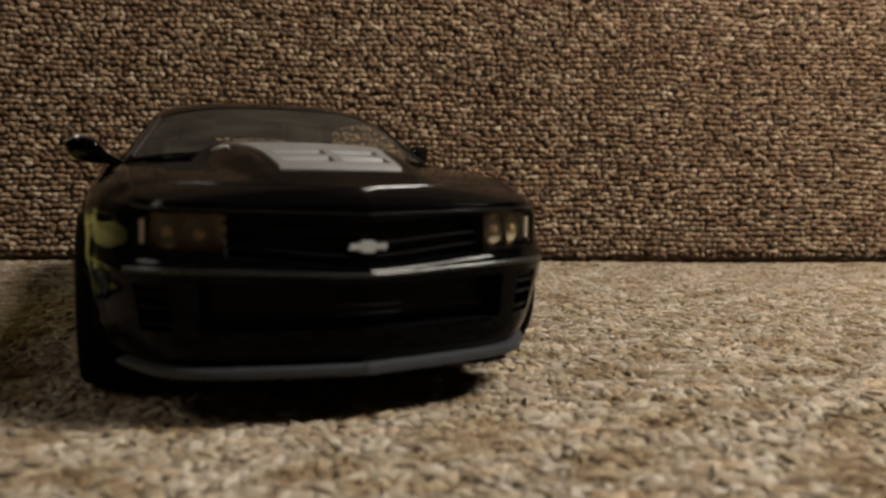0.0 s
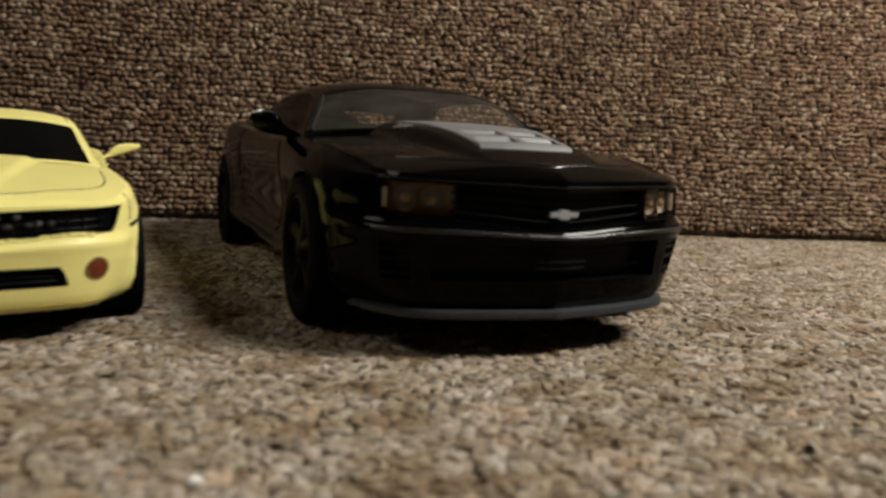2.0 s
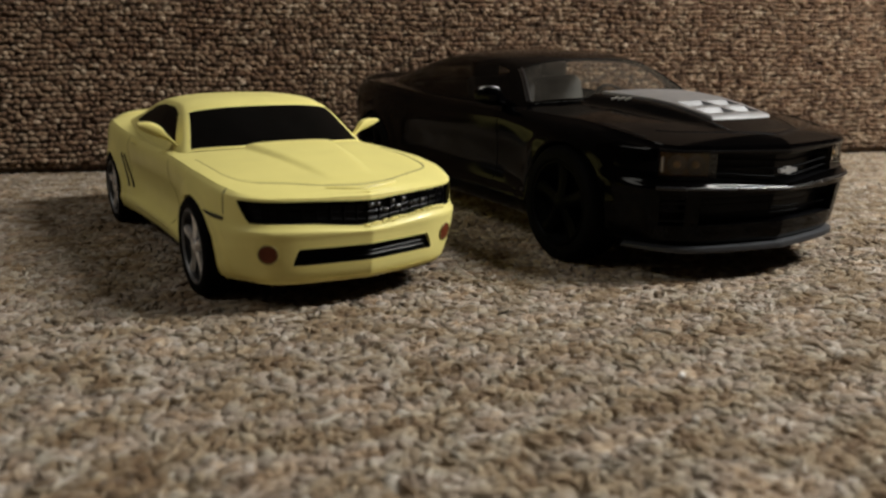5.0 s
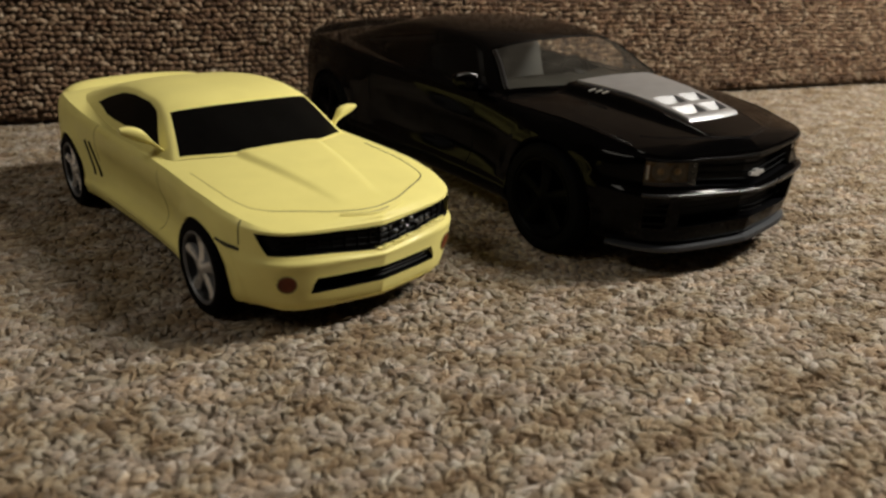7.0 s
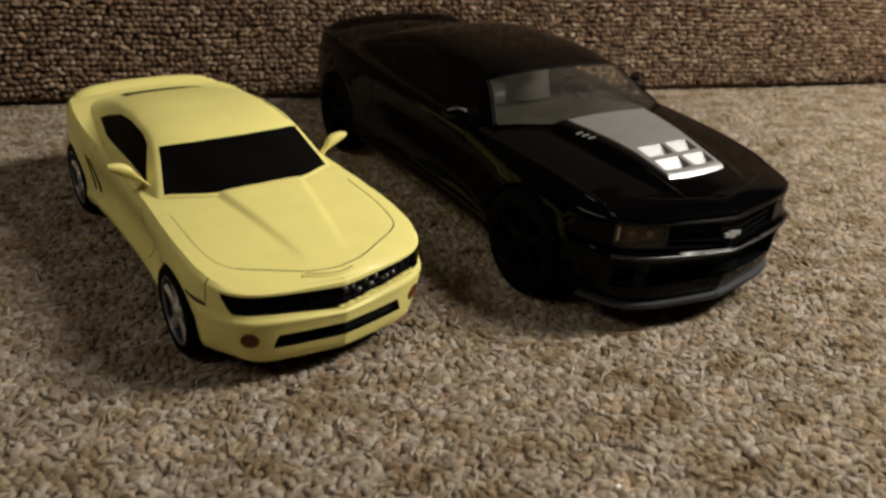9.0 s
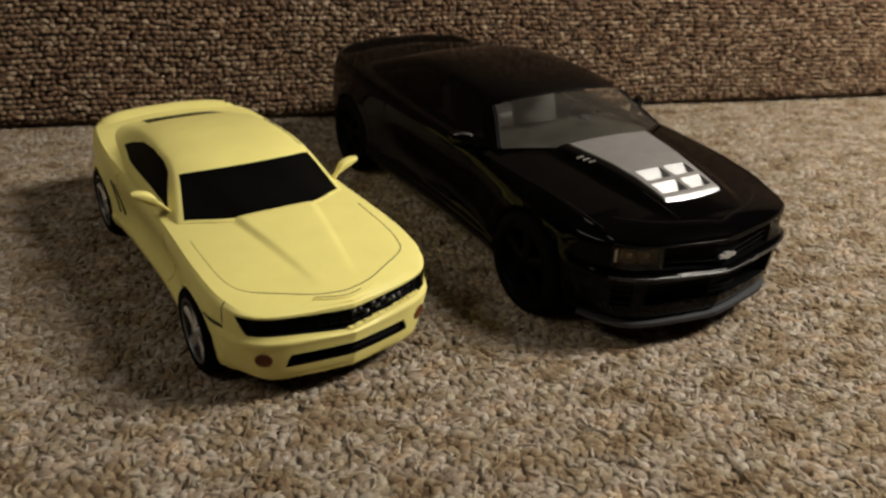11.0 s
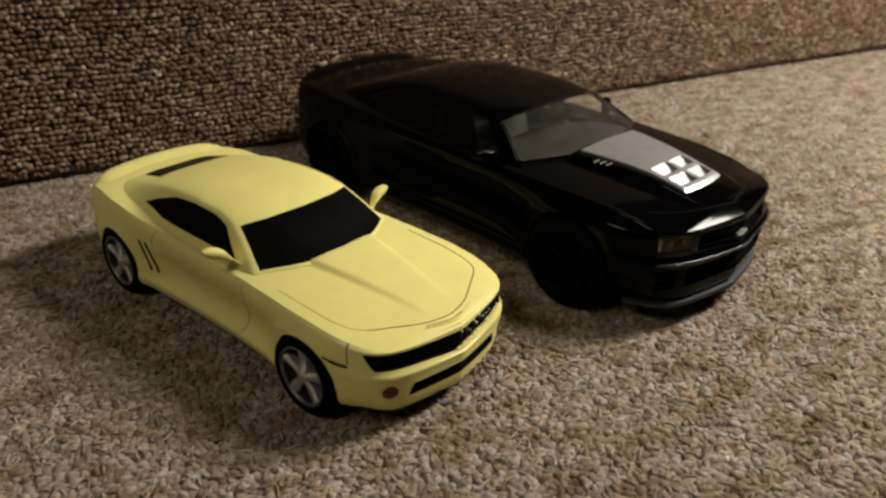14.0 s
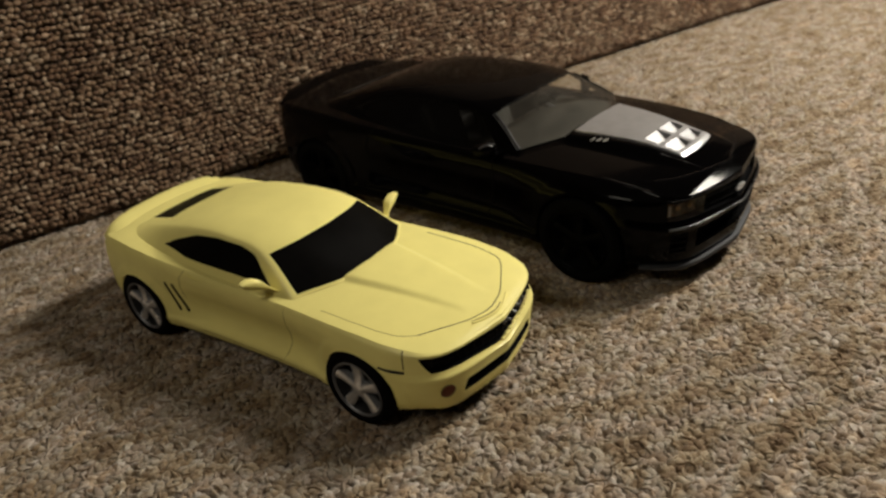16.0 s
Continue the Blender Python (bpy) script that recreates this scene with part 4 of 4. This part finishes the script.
    # painted fillets that slant the ends of both openings
    for r0, r1, x1, d0, d1 in ((24, 28, 0.855, 8.0, 0.0), (8, 12, 0.54, 0.0, 3.5)):
        for s in (-1, 1):
            e = sh.column(x1)
            v = []
            for r in range(r0, r1 + 1):
                t = (r - r0) / (r1 - r0)
                a = e - (d0 * (1 - t) ** 1.4 + d1 * t ** 1.5)
                for q in range(5):
                    jf = a + (e + 0.02 - a) * q / 4
                    v.append(sh.between(r, jf, 0.0) * np.array((s, 1, 1)))
            n = len(v)
            v += [p + np.array((0, 0.045, 0)) for p in v]
            f = grid_faces(r1 - r0 + 1, 5)
            f += [(r * 5, (r + 1) * 5, n + (r + 1) * 5, n + r * 5) for r in range(r1 - r0)]
            add("opening_fillet", (v, f), paint, body)
    add("bumper_lip", nose_strip(sh, 0, 3, -sh.column(0.8), sh.column(0.8), -0.004, 0.03), paint, body)


VENT_X = ((-0.222, -0.012), (0.026, 0.224))
VENT_Y = ((0.470, 0.585), (0.625, 0.745))


def on_panel(sh, x, y, out):
    """A point of the hood panel, over the raised hood without its vent pit."""
    p = sh.top(x, y, out)
    return (p[0], p[1] - 0.03 * (1 - (x / 0.3) ** 2) * max(0, 1 - (y - 0.4) / 0.4), p[2] - black_bulge(abs(x), y) + black_rise(abs(x), y))


def hood_panel(sh):
    """The silver panel, with four openings for the vents."""
    cuts = sorted({v for a in VENT_Y for v in a})
    ys = sorted(set(np.round(np.linspace(0.385, 1.30, 28), 3)) | set(cuts))
    v, f = [], []
    fixed = [e for a in VENT_X for e in a]
    for i, y in enumerate(ys):
        hw = np.interp(y, [0.385, 0.7, 1.30], [0.250, 0.274, 0.372])
        k = 1.0 + max(0.0, y - 0.75) * 0.55
        xs = [-hw, -hw + 0.004] + list(np.linspace(-hw + 0.02, fixed[0] * k, 3)) + list(np.linspace(fixed[0] * k, fixed[1] * k, 5)[1:]) + [fixed[2] * k]
        xs += list(np.linspace(fixed[2] * k, fixed[3] * k, 5)[1:]) + list(np.linspace(fixed[3] * k, hw - 0.004, 3)[1:]) + [hw + 0.012]
        cols = len(xs)
        for q, x in enumerate(xs):
            v.append(on_panel(sh, x, y, -0.02 if q in (0, cols - 1) or i == 0 else 0.012))
    for i in range(len(ys) - 1):
        ym = (ys[i] + ys[i + 1]) / 2
        for q in range(cols - 1):
            vent = any(a < ym < b for a, b in VENT_Y) and (4 <= q < 8 or 9 <= q < 13)
            if not vent:
                f.append((i * cols + q, i * cols + q + 1, (i + 1) * cols + q + 1, (i + 1) * cols + q))
    return v, f


def hood_vent(sh, x0, x1, y0, y1, deep):
    """A sunken vent: its floor rises backwards from a deep front edge up to the panel."""
    n = 5
    v = [on_panel(sh, x, y0, 0.011) for x in np.linspace(x0, x1, n)]
    for t in (0.0, 0.5, 1.0):
        v += [on_panel(sh, x, y0 + 0.01 + (y1 - y0 - 0.01) * t, 0.011 - deep * (1 - t)) for x in np.linspace(x0, x1, n)]
    f = grid_faces(4, n)
    for side, x in ((0, x0), (n - 1, x1)):
        m = len(v)
        v += [on_panel(sh, x, y0, 0.011), on_panel(sh, x, y1, 0.011), on_panel(sh, x, y0 + 0.01, 0.011 - deep)]
        f.append((m, m + 1, m + 2))
    return v, f


def seat_mesh(x):
    cushion = rounded_box(x, 2.45, 0.55, 0.46, 0.50, 0.16, 0.05, 3)
    v, f = rounded_box(0, 0, 0, 0.46, 0.14, 0.56, 0.06, 3)
    v = [(p[0] * (1 - 0.18 * max(0, p[2])) + x, p[1] + 2.74 + p[2] * 0.30, p[2] + 0.83) for p in v]
    return joined(cushion, (v, f))


def black_details(add, sh, at, base, body, paint):
    sh.paint = paint
    # silver panel on the raised hood, four louvres and two bars of trim lettering
    panel = add("hood_panel", hood_panel(sh), M["silver_matte"], base, "silver-grey panel on the raised hood")
    for vx in VENT_X:
        for vy in VENT_Y:
            add("hood_vent", hood_vent(sh, vx[0], vx[1], vy[0], vy[1], 0.055), M["vent_silver"], panel, "bright silver louvre")
    for q in range(3):
        x = -0.392 - 0.011 * q
        p = [sh.top(x + 0.016, 0.985 + 0.052 * q, 0.006), sh.top(x - 0.020, 1.012 + 0.052 * q, 0.006)]
        add("trim_lettering", tube(p, 0.0065, 5), M["light_bar"], body)
    for s in (-1, 1):
        pts = [(s * 0.275, 0.235), (s * 0.292, 0.34), (s * 0.308, 0.44), (s * 0.322, 0.55)]
        add("hood_crease", tube(line_on_top(sh, pts, -0.001, 6), 0.0045, 6), M["gloss_black"], body)
    half = [(0, 0.118), (0.10, 0.144), (0.31, 0.208), (0.51, 0.308), (0.645, 0.43), (0.70, 0.60), (0.715, 0.9), (0.715, 1.5)]
    pts = [(-x, y) for x, y in half[::-1]] + half[1:]
    add("hood_seam", tube(line_on_top(sh, pts, -0.006, 8), 0.0065, 5), M["matte_black"], body)
    # glossy cord added along the hood's lip to catch a highlight
    lip = [(x, y + 0.016) for x, y in pts if abs(x) < 0.66]
    add("hood_edge", tube(line_on_top(sh, lip, -0.002, 8), 0.0055, 6), M["gloss_black"], body)
    flank_seams(add, sh, body, 0.004, M["matte_black"], False)
    # grille bars and the plain badge
    c = sh.column(0.50)
    for r in (25, 26, 27):
        add("grille_bar", tube([sh.at(r, j, 0.030) for j in range(-c, c + 1, 2)], 0.007, 5), M["rubber"], body)
    p = sh.at(26, 0, -0.004) + np.array((0, 0, -0.008))
    out = np.array((0, 1.0, 0.0))
    tie = [(-0.088, -0.013), (-0.078, 0.013), (-0.032, 0.013), (-0.028, 0.026), (0.028, 0.026), (0.032, 0.013), (0.088, 0.013), (0.078, -0.013), (0.032, -0.013),
           (0.028, -0.026), (-0.028, -0.026), (-0.032, -0.013)]
    add("badge", prism([(a * 0.82, b * 0.8) for a, b in tie], p, (1, 0, 0), (0, 0.1, 1), out, -0.02), M["badge"], base, "plain silver badge", smooth=False)
    # head lamps: housing, two bulbs, painted highlight at the outer end, clear lens
    for s in (-1, 1):
        c0, c1 = sh.column(0.49), sh.column(0.80)
        a, b = (c0, c1) if s > 0 else (-c1, -c0)
        lamp_part = add("headlamp", ([sh.at(r, j, 0.085) for r in range(24, 29) for j in range(a, b + 1)], grid_faces(5, b - a + 1)), M["lamp_back"], base, "clear headlamp with two round bulbs")
        for x in (0.59, 0.71):
            dk, p, side, up, out = disc(sh, s * x, 0.69, 0.056, 0.052, -0.026)
            add("reflector", dk, M["reflector"], lamp_part)
            dk, p, side, up, out = disc(sh, s * x, 0.69, 0.022, 0.058, 0.02)
            add("bulb", dk, M["amber"], lamp_part)
            ring = [p + 0.053 * (math.cos(w) * side + math.sin(w) * up) - out * -0.012 for w in np.linspace(0, 2 * math.pi, 25)[:-1]]
            add("reflector_ring", tube(ring, 0.005, 6, closed=True), M["lamp_back"], lamp_part)
        e = sh.column(0.785)
        add("light_bar", tube([sh.at(r, s * e, 0.026) for r in (25, 26, 27)], 0.010, 6), M["light_bar"], lamp_part)
        wall = [sh.at(r, s * sh.column(0.495), d) for r in range(24, 29) for d in (0.002, 0.085)]
        add("lamp_wall", (wall, grid_faces(5, 2)), M["dark_trim"], lamp_part)
        lens = add("lens", ([sh.at(r, j, 0.004) for r in range(24, 29) for j in range(a, b + 1)], grid_faces(5, b - a + 1)), M["lens"], lamp_part)
        lens.visible_shadow = False
        # fins of the corner vents
        for r in (9, 11, 13, 15):
            cc = [sh.at(r, s * j, 0.012) for j in range(sh.column(0.67), sh.column(0.79) + 1)]
            add("corner_vent_fin", tube(cc, 0.008, 5), M["grille_black"], body)
    # glossy cords for highlights: bumper ridge, brow above the grille, creases on the wings
    c = sh.column(0.80)
    add("bumper_ridge", tube([sh.at(20, j, 0.001) for j in range(-c, c + 1)], 0.0105, 10), M["ridge"], body)
    add("brow_edge", tube([sh.at(29, j, 0.003) for j in range(-c, c + 1)], 0.006, 8), M["gloss_black"], body)
    for s in (-1, 1):
        pts = [(s * 0.765, 0.40), (s * 0.785, 0.50), (s * 0.80, 0.62), (s * 0.81, 0.78)]
        add("wing_crease", tube(line_on_top(sh, pts, -0.001, 5), 0.0055, 6), M["gloss_black"], body)
    # lower intake: two slim bars and a mesh of cords
    for r in (10, 12, 14):
        c = sh.column(0.56)
        add("intake_bar", tube([sh.at(r, j, 0.046) for j in range(-c, c + 1, 2)], 0.003, 5), M["rubber"], body)
    for r in (10, 11):
        add("intake_plate", tube([sh.at(r, j, 0.0) for j in range(-8, 9)], 0.007, 6), M["rubber"], body)
    # splitter below the nose, drawn back to the wheels
    c = int(np.argmin(np.abs(sh.plan[:sh.n // 2, 1] - 0.44)))
    v = []
    for j in range(-c, c + 1):
        p0, p1 = sh.at(1, j, 0.05), sh.at(1, j, -0.045)
        z = 0.172 + 0.014 * (abs(j) / c) ** 2
        thick = 1 - 0.65 * (abs(j) / c) ** 3
        v += [(p0[0], p0[1], z), (p1[0], p1[1], z), (p1[0], p1[1] - 0.004, z + 0.012 * thick), (p1[0], p1[1], z + 0.034 * thick), (p0[0], p0[1], z + 0.05)]
    m = 2 * c + 1
    add("splitter", (v, grid_faces(m, 5, wrap=True) + [tuple(range(5)), tuple((m - 1) * 5 + i for i in range(5))]), M["splitter"], base, "dark grey front splitter")
    spoiler(add, sh, paint, 0.06)
    # strips added along the windscreen's pillars, bright on one side as its highlight; dark gutter over its top
    for s in (-1, 1):
        for c in (2.36, 2.66):
            add("windscreen_trim", tube([at(a, c, 0.005, s) for a in np.linspace(0.06, 0.85, 12)], 0.0095 if s < 0 and c < 2.5 else 0.0045, 6), M["glint" if s < 0 else "grille_black"], body)
    add("windscreen_gutter", tube([at(header(0.87, c, 0.10), c, 0.001, -1) for c in np.linspace(1.8, 0, 10)] + [at(header(0.87, c, 0.10), c, 0.001, 1) for c in np.linspace(0.2, 1.8, 9)], 0.004, 5), M["matte_black"], body)
    # cabin interior
    v, f = rounded_box(0, 1.64, 0.87, 1.44, 0.70, 0.20, 0.05, 3)
    v = [(p[0], p[1] + 0.16 * (abs(p[0]) / 0.7) ** 2, p[2] - 0.04 * (abs(p[0]) / 0.7) ** 2) for p in v]
    add("dashboard", (v, f), M["grey_trim"], base, "grey dashboard")
    add("cabin_floor", rounded_box(0, 2.8, 0.42, 1.50, 2.1, 0.06, 0.02, 1), M["dark_trim"], base)
    for s in (-1, 1):
        seat = add("seat", seat_mesh(s * 0.36), M["seat_grey"], base)
        add("headrest", rounded_box(s * 0.36, 2.90, 1.17, 0.26, 0.09, 0.16, 0.035, 3), M["seat_grey"], seat)
        add("door_card", rounded_box(s * 0.80, 2.5, 0.69, 0.05, 1.6, 0.36, 0.02, 2), M["dark_trim"], base)
    add("rear_bench", joined(rounded_box(0, 3.35, 0.58, 1.2, 0.40, 0.16, 0.05, 3), rounded_box(0, 3.58, 0.84, 1.2, 0.14, 0.42, 0.05, 3)), M["dark_trim"], base)
    add("parcel_shelf", rounded_box(0, 3.82, 1.0, 1.3, 0.40, 0.04, 0.015, 1), M["dark_trim"], base)
    ring = [(0.36 + 0.15 * math.cos(w), 2.06 + 0.07 * math.sin(w), 0.92 + 0.13 * math.sin(w)) for w in np.linspace(0, 2 * math.pi, 29)[:-1]]
    wheel = add("steering_wheel", tube(ring, 0.016, 6, closed=True), M["dark_trim"], base)
    add("steering_boss", joined(tube([(0.36, 2.06, 0.92), (0.36, 1.92, 0.87)], 0.05, 8), tube([(0.22, 2.06, 0.92), (0.50, 2.06, 0.92)], 0.018, 6)), M["dark_trim"], wheel)


YELLOW = dict(paint="yellow", tuck=0.02, mid_z=MID_Z, brow=0.0, arch=0.0, drop=0.0, recess=1.0, spoke_flare=0.030, screen=14, front_d=[0.075, 0.040, 0.022, 0.008, 0.0, -0.008, 0.018, 0.022, 0.026, 0.044], axle_z=0.355, arch_r=0.395, bulge=yellow_bulge, low=0.19, holes=[(6, 7, 0, 0.855), (2, 3, 0, 0.54)], hole_depth=0.05, flare=0.016, mirror_glint=False, dish="rim_dark", front_z=[0.20, 0.25, 0.340, 0.455, 0.515, 0.575, 0.632, 0.780, 0.798, 0.805],
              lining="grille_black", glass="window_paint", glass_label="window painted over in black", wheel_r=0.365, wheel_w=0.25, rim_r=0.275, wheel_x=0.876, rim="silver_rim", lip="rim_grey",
              cabin=[(0, 0, 1)] * 4 + [(0.30, 0.028, 0.80)], cut=1.50, mirror=dict(y=2.01, z=1.045, blade=[(0.79, -0.05, -0.06, 0.05, 0.018), (0.86, -0.01, 0.01, 0.05, 0.028), (0.91, 0.02, 0.060, 0.068, 0.060), (0.97, 0.04, 0.088, 0.072, 0.062), (1.035, 0.055, 0.105, 0.062, 0.044), (1.075, 0.06, 0.112, 0.045, 0.024)]),
              mirror_left=dict(y=2.01, z=1.0, blade=[(0.8, -0.05, -0.02, 0.05, 0.013), (0.87, -0.01, 0.03, 0.05, 0.02), (0.93, 0.02, 0.072, 0.068, 0.046), (1, 0.04, 0.094, 0.072, 0.048), (1.08, 0.055, 0.108, 0.062, 0.033), (1.125, 0.06, 0.115, 0.045, 0.017)]), side_glass="window_paint", far_glass="window_paint", details=yellow_details)
BLACK = dict(paint="black", tuck=0.085, mid_z=[0.790, 0.816, 0.856, 0.893] + MID_Z[4:], brow=0.56, arch=0.10, drop=0.17, recess=0.5, spoke_flare=0.026, screen=15, front_d=[0.075, 0.040, 0.022, 0.008, 0.0, -0.014, 0.020, 0.020, 0.0205, 0.028], axle_z=0.365, arch_r=0.405, bulge=black_bulge, low=0.20, holes=[(6, 7, 0, 0.80), (2, 4, 0, 0.58), (2, 4, 0.66, 0.79)], hole_depth=0.095, flare=0.008, mirror_glint=True, dish="matte_black", front_z=ROWS_FRONT_Z[:7] + [0.755, 0.774, 0.790],
             lining="grille_black", glass="glass", glass_label="clear tinted car window", wheel_r=0.37, wheel_w=0.27, rim_r=0.27, wheel_x=0.855, rim="dark_rim", lip="dark_rim",
             cabin=[(-0.16, 0.0, 1.03), (-0.24, -0.056, 0.97), (-0.12, -0.042, 0.97), (0, -0.03, 0.98), (0.06, 0, 1)], cut=1.29, mirror=dict(y=1.76, z=0.968, blade=[(0.82, -0.02, -0.03, 0.06, 0.02), (0.89, 0.0, 0.0, 0.05, 0.034), (0.95, 0.01, 0.040, 0.08, 0.072), (1.02, 0.03, 0.052, 0.078, 0.074), (1.075, 0.05, 0.055, 0.05, 0.046), (1.09, 0.055, 0.057, 0.02, 0.02)]),
             mirror_left=dict(y=1.92, z=0.985, blade=[(0.74, -0.08, -0.03, 0.05, 0.025), (0.79, -0.01, 0.0, 0.05, 0.035), (0.84, 0.02, 0.030, 0.07, 0.068), (0.90, 0.06, 0.040, 0.07, 0.072), (0.955, 0.09, 0.045, 0.05, 0.055), (0.975, 0.10, 0.045, 0.02, 0.025)]), side_glass="tinted", far_glass="side_clear", details=black_details)


def nose_at(x, y, yaw, ky):
    """The car's base, from where its nose stands."""
    a = radians(yaw)
    return (x - math.sin(a) * MIDDLE * ky, y + math.cos(a) * MIDDLE * ky)


Y_K, B_K = (1 / 30.7, 1 / 30.7, 1 / 30.7), (1 / 22.9, 1 / 22.9, 1 / 22.9)
make_car("yellow_model_car", "pale yellow toy coupe with blacked-out windows and silver wheels", Y_K, nose_at(0.0015, -0.0083, 20.5, Y_K[1]), 20.5, YELLOW)
make_car("black_model_car", "glossy black toy coupe with a silver hood panel", B_K, nose_at(0.109, -0.004, 15.8, B_K[1]), 15.8, BLACK)


def lint(x, y, size, seed):
    """A pale scrap of lint on the seat."""
    rng = random.Random(seed)
    bm = bmesh.new()
    bmesh.ops.create_icosphere(bm, subdivisions=1, radius=1)
    v = [(q.co.x * size * rng.uniform(0.8, 1.5), q.co.y * size * rng.uniform(0.5, 0.9), q.co.z * size * 0.6) for q in bm.verts]
    f = [tuple(q.index for q in p.verts) for p in bm.faces]
    bm.free()
    ob = new("lint", mesh_of("lint", v, f, M["lint"]))
    ob.matrix_world = pose(x, y, 0.0003, 0, 0, rng.uniform(0, 180))
    tagged(ob, "tiny pale scrap of lint on the sofa seat", "lint", "lint on the seat")


lint(0.051, -0.059, 0.0011, 1)
lint(-0.0748, 0.2095, 0.0009, 4)
lint(-0.0715, 0.2110, 0.0007, 7)
